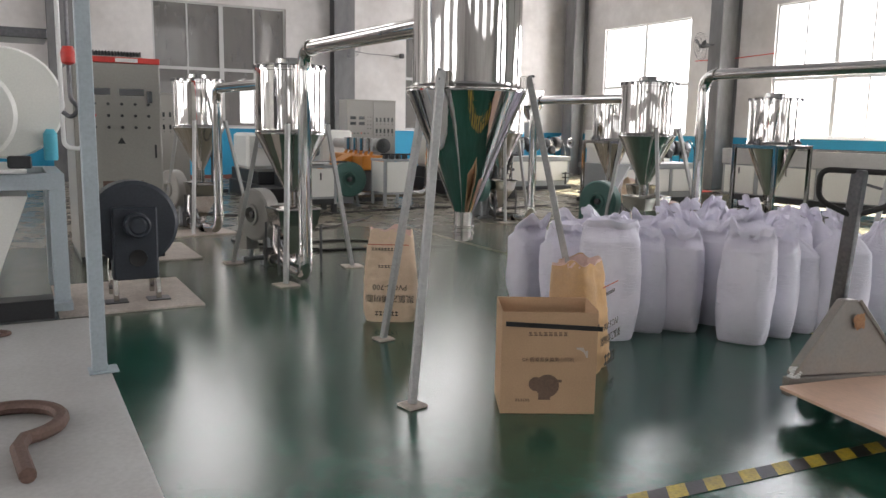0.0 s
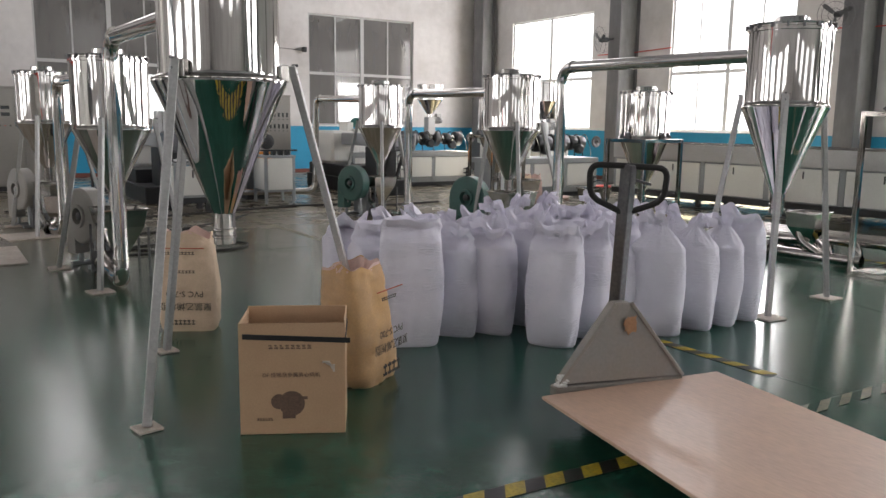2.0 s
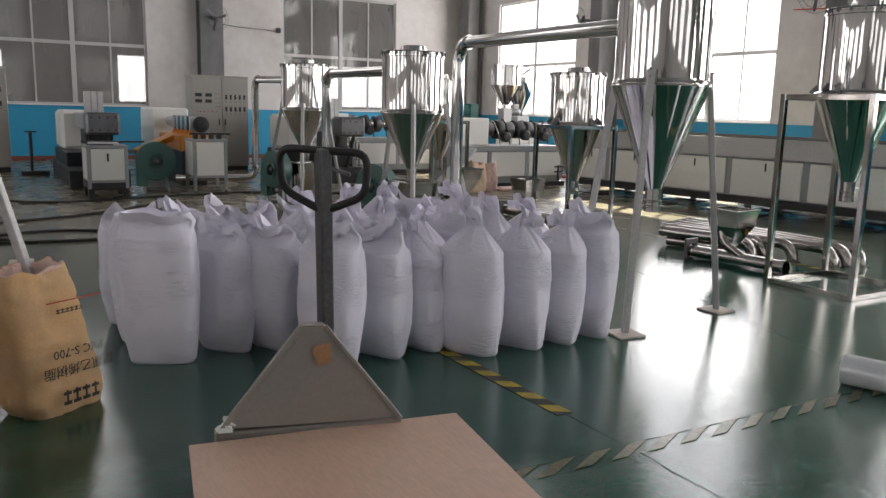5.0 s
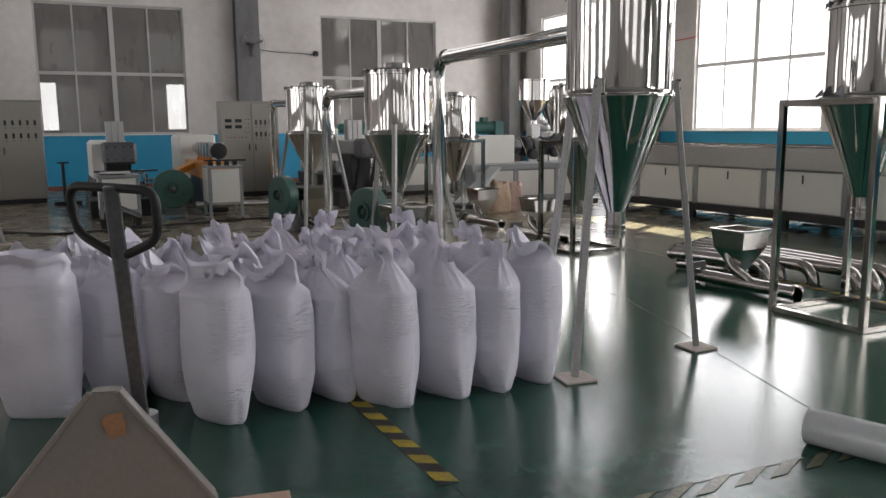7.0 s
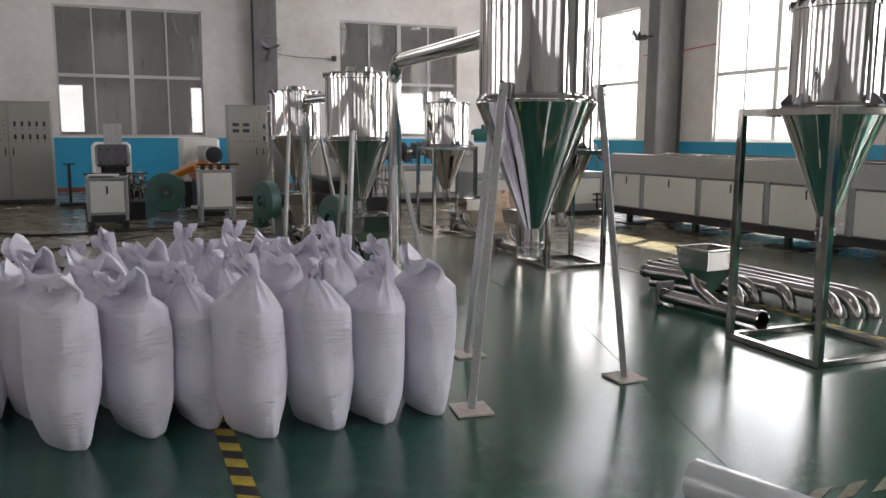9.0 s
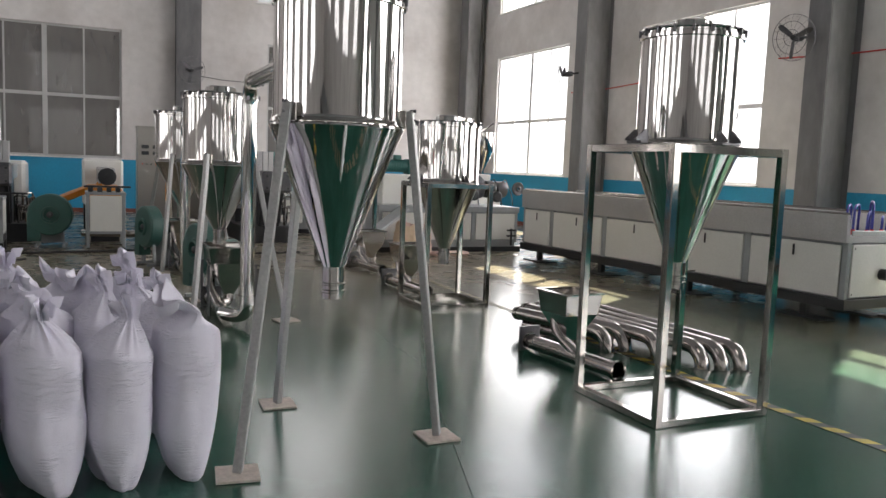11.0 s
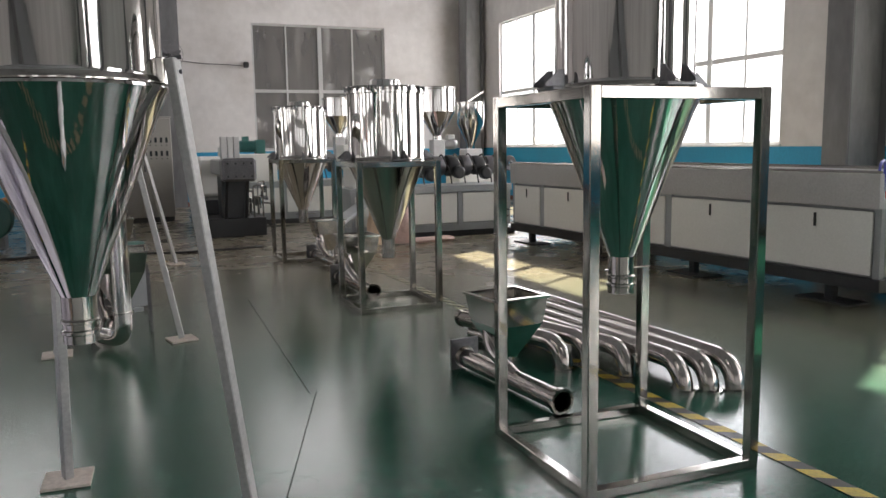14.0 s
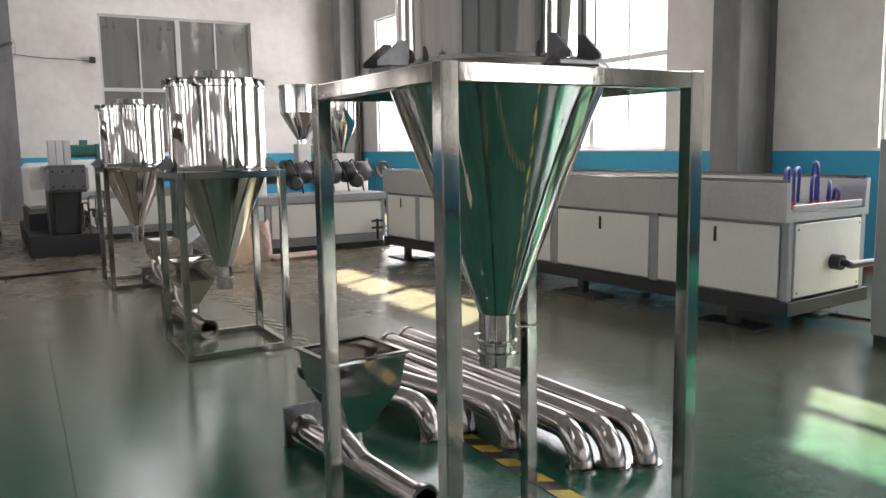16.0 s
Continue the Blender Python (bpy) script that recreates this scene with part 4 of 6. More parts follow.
# ---- sacks ----
def sack_mesh(seed, w, d, h, style):
    """A filled woven sack sewn along its foot: a tapered foot, a full body, a pleated shoulder and a tied or limp mouth."""
    rnd = random.Random(seed)
    off = Vector((seed * 13.7, seed * 5.1, 0))
    bm = B()
    seg = 84
    ph = [rnd.uniform(0, 2 * pi) for _ in range(6)]
    lean = (rnd.uniform(-0.03, 0.03), rnd.uniform(-0.03, 0.03))
    neck = Vector((rnd.uniform(-0.05, 0.05), rnd.uniform(-0.05, 0.05), 0))
    spill = Vector((rnd.uniform(-0.07, 0.07), rnd.uniform(-0.05, 0.05), 0))
    full = rnd.uniform(0.36, 0.46)
    tie = {"pinch": rnd.uniform(0.93, 0.97), "fold": 0.92, "open": 0.94}[style]
    shoulder = tie - {"pinch": 0.19, "fold": 0.12, "open": 0.12}[style]
    end = {"pinch": tie + 0.12, "fold": 1.03, "open": 1.0}[style]
    levels = [0.0, 0.004, 0.012, 0.026] + [0.045 + (shoulder - 0.045) * i / 30 for i in range(31)]
    levels += [shoulder + (end - shoulder) * i / 22 for i in range(1, 23)]
    grid = []
    for j, v in enumerate(levels):
        ring = []
        low = min(1.0, v / 0.4)
        round_x = 0.88 + 0.12 * sin(low * pi / 2) ** 0.75
        round_y = 0.36 + 0.64 * sin(low * pi / 2) ** 0.8
        sole = 0.9 + 0.1 * min(1.0, v / 0.026) ** 0.5
        body = 0.9 + 0.1 * cos((v - full) * 2.6)
        up = min(1.0, max(0.0, (v - shoulder) / (tie - shoulder)))
        past = max(0.0, (v - tie) / (end - tie))
        for i in range(seg):
            a = 2 * pi * i / seg
            ca, sa = cos(a), sin(a)
            e = 4.0 if style == "open" else 2.7
            k = (abs(ca) ** e + abs(sa) ** e) ** (-1 / e)
            x, y, z = k * ca * w / 2 * round_x * sole * body, k * sa * d / 2 * round_y * sole * body, v * h
            q = Vector((ca, sa, v * 2.0))
            soft = noise.noise(q * 1.2 + off) * 0.018 + noise.noise(q * 2.6 + off * 1.3) * 0.006
            fine = (abs(noise.noise(Vector((ca * 2.5, sa * 2.5, v * 26)) + off)) - 0.2) * 0.005 * min(1, v / 0.1)
            x, y = x + ca * (soft + fine), y + sa * (soft + fine)
            pleat = (0.5 - abs(sin(4.5 * a + ph[0]))) * 0.5 + (0.5 - abs(sin(7 * a + ph[1]))) * 0.34 + (0.5 - abs(sin(11 * a + ph[2]))) * 0.2
            if style == "pinch":
                s = up ** 1.25
                r = 0.036 + past * 0.022
                r *= 1 + pleat * (0.5 + past * 0.9)
                tx, ty = neck.x + ca * r * 1.3, neck.y + sa * r * 0.9
                x, y = x * (1 - s) + tx * s, y * (1 - s) + ty * s
                x, y = x * (1 + pleat * 0.3 * up * (1 - up * 0.6)), y * (1 + pleat * 0.3 * up * (1 - up * 0.6))
                x, y = x + spill.x * past ** 1.6, y + spill.y * past ** 1.6
                z += past * (noise.noise(Vector((ca * 1.2, sa * 1.2, 3.3)) + off * 2.3) * 0.07 - 0.02)
                z += up * (1 - up) * pleat * 0.03
            else:
                s = up * up * (3 - 2 * up)
                span, thin = (0.45, 0.022) if style == "fold" else (0.5, 0.06)
                lim = ca * w * span
                calm = 0.25 if style == "open" else 1.0
                wave = (0.03 * sin(lim * 14 + ph[3]) * (0.3 + past) + 0.007 * sin(lim * 43 + ph[4] + 3 * past)) * calm
                x = x * (1 - s) + (lim * (1 - 0.16 * past) + 0.005 * sin(9 * v * h * 6 + ph[5] + a)) * s
                y = y * (1 - s) + (sa * thin * (1 + past * 0.6) + wave + (spill.y + (0.06 if spill.y > 0 else -0.06)) * past ** 1.3 * calm) * s
                y += pleat * 0.02 * up * (1 - past)
                z += past * calm * (0.05 * noise.noise(Vector((lim * 9, 1.7, 0.4)) + off) + 0.03 * sin(lim * 11 + ph[2]) + 0.05 * ca * ca - 0.03 + sa * 0.012)
                x += past * 0.03 * noise.noise(Vector((lim * 7, sa, v * 9)) + off * 0.6)
                y += past * 0.045 * noise.noise(Vector((lim * 8, sa * 0.4, v * 11)) + off * 1.6)
            ring.append(bm.verts.new((x + lean[0] * v, y + lean[1] * v, max(0.0, z))))
        grid.append(ring)
    knot = min(range(len(levels)), key=lambda j: abs(levels[j] - (shoulder + tie) / 2 - (0.25 if style == "pinch" else 0.0) * (tie - shoulder)))
    body, mouth = B(), B()
    low = [[body.verts.new(u.co) for u in ring] for ring in grid[:knot + 1]]
    high = [[mouth.verts.new(u.co) for u in ring] for ring in grid[knot:]]
    bm.free()
    for half, rows in ((body, low), (mouth, high)):
        for p, q in zip(rows, rows[1:]):
            for i in range(seg):
                half.faces.new((p[i], p[(i + 1) % seg], q[(i + 1) % seg], q[i]))
    body.faces.new(low[0][::-1])
    c = sum((u.co for u in high[-1]), Vector()) / seg
    inner = [mouth.verts.new(Vector((u.co.x * 0.9 + c.x * 0.1, u.co.y * 0.75 + c.y * 0.25, u.co.z - 0.05))) for u in high[-1]]
    for i in range(seg):
        mouth.faces.new((high[-1][i], high[-1][(i + 1) % seg], inner[(i + 1) % seg], inner[i]))
    mouth.faces.new(inner)
    return mesh_of("sack", body, SACK, 80), mesh_of("gathered_mouth", mouth, SACK, 80)


STYLES = ("fold", "fold", "pinch", "fold", "pinch", "fold", "pinch", "fold", "pinch")
SACKS = [sack_mesh(3 + 4 * i, 0.4 + 0.012 * (i % 3), 0.28 + 0.012 * (i % 2), 0.79 + 0.012 * (i % 4), st) for i, st in enumerate(STYLES)]
WIDE = sack_mesh(31, 0.44, 0.27, 0.87, "open")


def sack(x, y, turn, me, s=1.0, g=1.0):
    ob = new("sack", me[0])
    part("gathered_mouth", me[1], SACK, ob)
    ob.matrix_world = pose(x, y, 0, 0, 0, turn) @ Matrix.Diagonal((g, g, s, 1))
    return tagged(ob, "full white woven plastic sack standing upright, top gathered", "sack", "white woven sacks")


tagged(sack(3.6, 4.27, -24, WIDE, 1.0, 0.94), "full white woven plastic sack with a wide open top")
front = [(3.98, 4.36, -50, 0, 0.97, 0.95), (4.25, 4.27, -58, 7, 0.95, 0.9), (4.42, 3.8, -52, 3, 1.0, 0.93), (4.76, 3.88, -60, 5, 0.98, 1.0), (5.05, 3.89, -68, 4, 0.98, 0.97),
         (5.28, 3.65, -56, 2, 1.0, 0.93), (5.62, 3.65, -64, 6, 0.98, 1.02), (5.9, 3.65, -70, 8, 1.0, 0.95), (6.2, 3.66, -76, 7, 1.03, 0.92)]
for x, y, a, k, s, g in front:
    sack(x, y, a, SACKS[k], s, g)
rs = random.Random(7)
for j, (y, x0, n) in enumerate(((4.31, 4.66, 6), (4.72, 4.0, 8), (5.1, 3.9, 8))):
    for i in range(n):
        x = x0 + 0.3 * i + rs.uniform(-0.02, 0.02)
        sack(x, y + rs.uniform(-0.03, 0.03), -62 + rs.uniform(-14, 14), SACKS[rs.randrange(9)], rs.uniform(0.94, 1.04))
for x, y, a, k in ((3.62, 5.28, 15, 1), (3.62, 4.8, 8, 0)):
    sack(x, y, a, SACKS[k], 0.95)


# ---- carton, paper bags, pallet truck ----
def lettering(ob, words, x, y, z, size, mat, turn_over=False):
    """Printed words on a front that looks to -y, as a thin mesh; turn_over: upside down."""
    cu = bpy.data.curves.new("lettering", "FONT")
    cu.body, cu.size, cu.extrude, cu.align_x, cu.resolution_u = words, size, 0.0006, "CENTER", 2
    tmp = bpy.data.objects.new("tmp", cu)
    scene.collection.objects.link(tmp)
    bpy.context.view_layer.update()
    me = bpy.data.meshes.new_from_object(tmp.evaluated_get(bpy.context.evaluated_depsgraph_get()))
    bpy.data.objects.remove(tmp)
    me.materials.clear()
    me.materials.append(mat)
    o = part("lettering", me, mat, ob)
    o.matrix_local = pose(x, y, z, 90, 180 if turn_over else 0, 0)
    return o


def carton(at, turn):
    ob = thing("cardboard_carton", at, "open brown cardboard carton with black strapping", "box", turn=turn)
    w, d, h, t = 0.5, 0.33, 0.55, 0.006
    part("front_panel", box(B(), 0, w, 0, t, 0.001, h, 0.002), CARD, ob)
    part("back_panel", box(B(), 0, w, d - t, d, 0.001, h + 0.01, 0.002), CARD, ob)
    part("side_panel", box(B(), 0, t, t, d - t, 0.001, h, 0.002), CARD, ob)
    part("side_panel", box(B(), w - t, w, t, d - t, 0.001, h + 0.01, 0.002), CARD, ob)
    part("bottom", box(B(), t, w - t, t, d - t, 0.003, 0.01), CARD_IN, ob)
    bm = B()
    box(bm, -0.003, w + 0.003, -0.004, -0.0005, h - 0.075, h - 0.05, 0, pose(0, 0, 0, 0, 2.6, 0))
    part("strap", bm, RUBBER, ob, "black plastic strap")
    bm = B()
    box(bm, w + 0.0005, w + 0.004, -0.003, d, h - 0.09, h - 0.062)
    part("strap", bm, RUBBER, ob, "black plastic strap")
    # printed rows and a printed machine outline
    def bars(y, z, n, x0, pitch, hh, mat):
        bm = B()
        r = random.Random(int(z * 1000))
        for i in range(n):
            x = x0 + i * pitch
            box(bm, x, x + pitch * 0.75, y - 0.002, y - 0.0006, z, z + hh * 0.28)
            box(bm, x + pitch * 0.1, x + pitch * 0.65, y - 0.002, y - 0.0006, z + hh * 0.4, z + hh * 0.6)
            box(bm, x, x + pitch * r.uniform(0.4, 0.8), y - 0.002, y - 0.0006, z + hh * 0.72, z + hh)
        return bm
    lettering(ob, "DF 低噪音多翼离心风机", 0.245, -0.0014, 0.288, 0.026, PRINT)
    part("printed_text", bars(0, 0.07, 6, 0.08, 0.013, 0.014, PRINT), PRINT, ob)
    part("printed_text", bars(0, 0.425, 8, 0.14, 0.026, 0.02, PRINT), PRINT, ob)
    bm = B()
    lathe(bm, [(0, 0), (0.062, 0), (0.062, 0.0012), (0, 0.0012)], 28, Matrix.Translation((0.245, -0.0008, 0.155)) @ Matrix.Rotation(pi / 2, 4, "X"))
    lathe(bm, [(0, 0), (0.038, 0), (0.038, 0.0012), (0, 0.0012)], 20, Matrix.Translation((0.185, -0.0012, 0.165)) @ Matrix.Rotation(pi / 2, 4, "X"))
    box(bm, 0.2, 0.262, -0.003, -0.0016, 0.08, 0.15), box(bm, 0.27, 0.32, -0.003, -0.0016, 0.175, 0.19)
    part("printed_picture", bm, PRINT, ob)
    bm = B()
    for i in range(4):
        box(bm, -0.018, 0.018, -0.006, -0.001, -0.005, 0.005, 0, pose(0.41 + 0.012 * i, -0.001, 0.36 - 0.01 * i, 0, 30 * i, 0))
    part("torn_tape", bm, PLATE, ob, "crumpled torn brown tape")
    return ob


carton((2.1, 3.36, 0), -27.5)


def paper_bag(at, turn, w, d, h, body, spill, label, seed, lean=0.0):
    """A filled paper valve bag: squared body, softly dented, rolled open mouth."""
    ob = thing("paper_bag", at, label, "bag", "kraft paper bags", "", turn)
    off = Vector((seed * 9.1, 2, 5))
    bm = B()
    seg, rows = 56, 40
    grid = []
    for j in range(rows + 1):
        v = j / rows
        ring = []
        for i in range(seg):
            a = 2 * pi * i / seg
            ca, sa = cos(a), sin(a)
            k = (abs(ca) ** 4.5 + abs(sa) ** 4.5) ** (-1 / 4.5)
            f = (0.88 + 0.12 * min(1, v / 0.08)) * (1 + 0.07 * sin(v * pi)) * (1.03 - 0.24 * v)
            dent = noise.noise(Vector((ca * 1.5, sa * 1.5, v * 3.5)) + off) * 0.018 - abs(noise.noise(Vector((ca * 2.5, sa * 2.5, v * 7)) + off)) * 0.014 - max(0, 0.12 - abs(noise.noise(Vector((ca * 3 + v * 2, sa * 3, v * 9)) + off * 1.7))) * 0.09
            z = v * h + (noise.noise(Vector((ca * 1.4, sa * 1.4, 1)) + off) * 0.07 if v > 0.93 else 0)
            ring.append(bm.verts.new((k * ca * w / 2 * f + ca * dent + lean * v, k * sa * d / 2 * f + sa * dent, z)))
        grid.append(ring)
    for p, q in zip(grid, grid[1:]):
        for i in range(seg):
            bm.faces.new((p[i], p[(i + 1) % seg], q[(i + 1) % seg], q[i]))
    bm.faces.new(grid[0][::-1])
    lipc = sum((u.co for u in grid[-1]), Vector()) / seg
    rim = [Vector(u.co) for u in grid[-1]]
    part("body", bm, body, ob, sharp=60)
    bm = B()
    a1 = [bm.verts.new(lipc + (p - lipc) * 0.985 + Vector((0, 0, 0.004 + 0.02 * noise.noise(p * 9)))) for p in rim]
    a2 = [bm.verts.new(lipc + (p - lipc) * 0.9 - Vector((0, 0, 0.1))) for p in rim]
    for i in range(seg):
        bm.faces.new((a1[i], a1[(i + 1) % seg], a2[(i + 1) % seg], a2[i]))
    bm.faces.new(a2)
    part("inner_liner", bm, spill, ob, "crumpled pinkish plastic liner", sharp=60)
    return ob


def bag_bars(ob, y, z, n, x0, pitch, hh, mat):
    bm = B()
    for i in range(n):
        x = x0 + i * pitch
        box(bm, x, x + pitch * 0.8, y - 0.002, y, z, z + hh * 0.24)
        box(bm, x + pitch * 0.3, x + pitch * 0.5, y - 0.002, y, z, z + hh)
        box(bm, x, x + pitch * 0.8, y - 0.002, y, z + hh * 0.68, z + hh * 0.9)
    return part("printed_text", bm, mat, ob)


bag = paper_bag((2.46, 5.5, 0), -31, 0.41, 0.27, 0.7, KRAFT, LINER, "tan kraft paper resin bag standing open, printed upside down", 3)
lettering(bag, "PVC S-700", 0.01, -0.168, 0.3, 0.06, PRINT2, True)
lettering(bag, "聚氯乙烯树脂", 0.01, -0.17, 0.215, 0.062, PRINT2, True)
bag_bars(bag, -0.165, 0.06, 6, -0.1, 0.03, 0.035, PRINT2)
part("printed_line", box(B(), -0.16, 0.15, -0.152, -0.15, 0.6, 0.606), PRINT3, bag)
bag_bars(bag, -0.155, 0.56, 9, -0.13, 0.024, 0.02, PRINT2), bag_bars(bag, -0.165, 0.43, 7, -0.08, 0.024, 0.02, PRINT2)
bag = paper_bag((3.0, 3.83, 0), 31, 0.42, 0.3, 0.7, KRAFT2, LINER, "ochre kraft paper resin bag, mouth open, printed upside down", 6, -0.12)
lettering(bag, "PVC S-700", 0.01, -0.187, 0.33, 0.06, PRINT2, True)
lettering(bag, "聚氯乙烯树脂", 0.01, -0.188, 0.25, 0.062, PRINT2, True)
bag_bars(bag, -0.185, 0.06, 4, -0.08, 0.05, 0.07, PRINT2)
part("printed_line", box(B(), -0.13, 0.16, -0.172, -0.17, 0.55, 0.556), PRINT3, bag)
bag_bars(bag, -0.178, 0.5, 7, -0.09, 0.024, 0.02, PRINT2)


def pallet_truck():
    ob = thing("pallet_truck", (4.2, 2.95, 0), "worn grey hand pallet truck with a black loop handle", "pallet truck", turn=0)
    o = Vector((4.2, 2.95, 0))
    def L(x, y, z):
        return Vector((x, y, z)) - o
    # upright triangular back plate with bent edges, narrow at the mast
    lft, rgt, pk = L(3.5, 2.67, 0.21), L(4.19, 2.485, 0.2), L(3.86, 2.615, 0.6)
    e = (rgt - lft).normalized()
    back = Vector((0.25, 0.95, 0)) * 0.07
    bm = B()
    f = [bm.verts.new(p) for p in (lft, rgt, pk + e * 0.045, pk - e * 0.045)]
    g = [bm.verts.new(p + back) for p in (lft, rgt, pk + e * 0.045, pk - e * 0.045)]
    bm.faces.new(f), bm.faces.new(g[::-1])
    for i in range(4):
        bm.faces.new((f[i], g[i], g[(i + 1) % 4], f[(i + 1) % 4]))
    bmesh.ops.bevel(bm, geom=bm.edges[:], offset=0.006, segments=2, affect="EDGES")
    part("back_plate", bm, TRUCK, ob, "scuffed grey steel triangular back plate with rust")
    out = -back.normalized() * 0.004
    bm = B()
    for p, q in ((lft, pk - e * 0.045), (rgt, pk + e * 0.045)):
        beam(bm, p + out, q + out, 0.012, 0.02, 0.003)
    part("plate_edge", bm, TRUCK, ob)
    part("foot_bar", beam(B(), L(3.48, 2.7, 0.15), L(4.2, 2.51, 0.15), 0.06, 0.1, 0.006), TRUCK, ob)
    for p, q in ((L(3.62, 2.66, 0.12), L(3.34, 1.45, 0.12)), (L(4.07, 2.54, 0.12), L(3.8, 1.35, 0.12))):
        part("fork", beam(B(), p, q, 0.16, 0.05, 0.01), TRUCK, ob)
        e = q + (p - q).normalized() * 0.16
        w = part("load_wheel", rod(B(), e + Vector((-0.05, 0.015, -0.075)), e + Vector((0.05, -0.015, -0.075)), 0.04, 16), RUBBER, ob)
    for s in (-0.09, 0.09):
        c = L(4.0 + s, 2.82 - s * 0.3, 0.1)
        wheel = part("steer_wheel", rod(B(), c + Vector((-0.025, 0.01, 0)), c + Vector((0.025, -0.01, 0)), 0.1, 24), RUBBER, ob)
        part("rim", rod(B(), c + Vector((-0.028, 0.011, 0)), c + Vector((0.028, -0.011, 0)), 0.06, 20), DARKSTEEL, wheel)
    part("pump", rod(B(), L(3.99, 2.8, 0.1), L(3.99, 2.8, 0.44), 0.055, 20), DARKSTEEL, ob)
    base, top = L(3.99, 2.8, 0.36), L(3.93, 2.69, 1.3)
    part("shaft", beam(B(), base, top, 0.05, 0.075, 0.006, 30), DARKSTEEL, ob)
    s = Vector((0.25, -0.28, -0.01)).normalized()
    u = (top - base).normalized()
    t = top - u * 0.01
    pts = [t - u * 0.25, t - s * 0.185 - u * 0.17, t - s * 0.195, t, t + s * 0.195, t + s * 0.185 - u * 0.17, t - u * 0.25]
    part("loop_handle", tube(B(), rounded(pts, 0.06, 6), 0.016, 16), RUBBER, ob, "black rubber-covered loop handle")
    part("control_lever", beam(B(), t - u * 0.06, t + s * 0.12 - u * 0.09, 0.015), DARKSTEEL, ob)
    bm = B()
    rr = random.Random(4)
    face = [bm.verts.new((0.045 * rr.uniform(0.55, 1.1) * cos(2 * pi * i / 18), 0, 0.06 * rr.uniform(0.6, 1.1) * sin(2 * pi * i / 18))) for i in range(18)]
    bm.faces.new(face)
    spot = part("rust_patch", bm, RUST, ob, "orange rust patch")
    spot.matrix_local = pose(*(L(3.89, 2.585, 0.49) - Vector((0.0015, 0.006, 0))), 0, 8, -15)
    bm = B()
    for i in range(5):
        box(bm, -0.03, 0.03, -0.022, 0.022, 0, 0.012, 0.004, pose(3.51 + 0.008 * i - o.x, 2.675 + 0.004 * i - o.y, 0.2 + 0.008 * i, 10 * i, 7, 30 * i))
    part("tape_wrap", bm, WHITE, ob, "crumpled white tape on the corner")
    return ob


pallet_truck()
bm = B()
c4 = [Vector(p) for p in ((3.37, 2.65), (4.45, 2.47), (4.2, 1.05), (3.1, 1.23))]
lo, hi = [bm.verts.new((*p, 0.165)) for p in c4], [bm.verts.new((*p, 0.183)) for p in c4]
bm.faces.new(hi), bm.faces.new(lo[::-1])
for i in range(4):
    bm.faces.new((lo[i], lo[(i + 1) % 4], hi[(i + 1) % 4], hi[i]))
bmesh.ops.bevel(bm, geom=bm.edges[:], offset=0.003, segments=1, affect="EDGES")
solid("plywood_sheet", bm, PLY, "worn plywood board lying on the pallet truck forks", "board")

# film roll
ob = thing("film_roll", (6.86, 2.25, 0), "roll of clear plastic film lying on the floor", "film roll", turn=-70)
bm = B()
lathe(bm, [(0.03, 0), (0.082, 0), (0.085, 0.004), (0.085, 0.9), (0.03, 0.9), (0.03, 0)], 32, Matrix.Translation((0, 0, 0.086)) @ Matrix.Rotation(pi / 2, 4, "Y"))
part("film", bm, FILM, ob)
bm = B()
lathe(bm, [(0.024, -0.01), (0.03, -0.01), (0.03, 0.91), (0.024, 0.91), (0.024, -0.01)], 20, Matrix.Translation((0, 0, 0.086)) @ Matrix.Rotation(pi / 2, 4, "Y"))
part("core", bm, CARD, ob)


# ---- pile of bent tubes ----
def bent_tube(p0, p1, r, label):
    """A straight tube whose near end turns down and sideways to a flange."""
    ob = thing("bent_tube", (p0[0], p0[1], 0), label, "tube", "bent steel tubes")
    d = Vector((p1[0] - p0[0], p1[1] - p0[1], 0))
    u = d.normalized()
    z = p0[2]
    rb = z - 0.014
    start = Vector((d.x, d.y, z)) - u * 0.055
    pts = [Vector((0, 0, z))] + [start + u * (rb * sin(k * pi / 20)) - Vector((0, 0, rb * (1 - cos(k * pi / 20)))) for k in range(11)]
    part("tube", tube(B(), pts, r, 20, False), PIPE_STEEL, ob)
    e = pts[-1]
    part("flange", lathe(B(), [(r - 0.01, 0), (r + 0.018, 0), (r + 0.018, 0.01), (r - 0.01, 0.01), (r - 0.01, 0)], 24, Matrix.Translation(e - Vector((0, 0, 0.012)))), TUBE_STEEL, ob)
    part("bead", sweep_ring(B(), Vector((0, 0, z)) + u * 0.03, u, r, 0.02, 0.008), TUBE_STEEL, ob)
    return ob


TL = "polished steel conveying tube with a bent end, in a pile"
for xa, ya, xb, yb in ((9.42, 6.14, 9.68, 5.22), (9.6, 6.3, 9.88, 5.24), (9.78, 6.36, 9.97, 4.93), (9.95, 6.42, 10.1, 4.56), (10.12, 6.47, 10.24, 4.5), (10.3, 6.55, 10.39, 4.45)):
    bent_tube((xa, ya, 0.17), (xb, yb), 0.058, TL)
for xa, ya, xb, yb in ((9.5, 6.1, 9.66, 5.6), (10.04, 6.5, 10.1, 5.75), (10.2, 6.55, 10.25, 5.7)):
    ob = solid("straight_tube", tube(B(), [(0, 0, 0.06), (xb - xa, yb - ya, 0.06)], 0.055, 20), PIPE_STEEL, "polished steel conveying tube under a pile", "tube", "bent steel tubes", at=(xa, ya, 0))


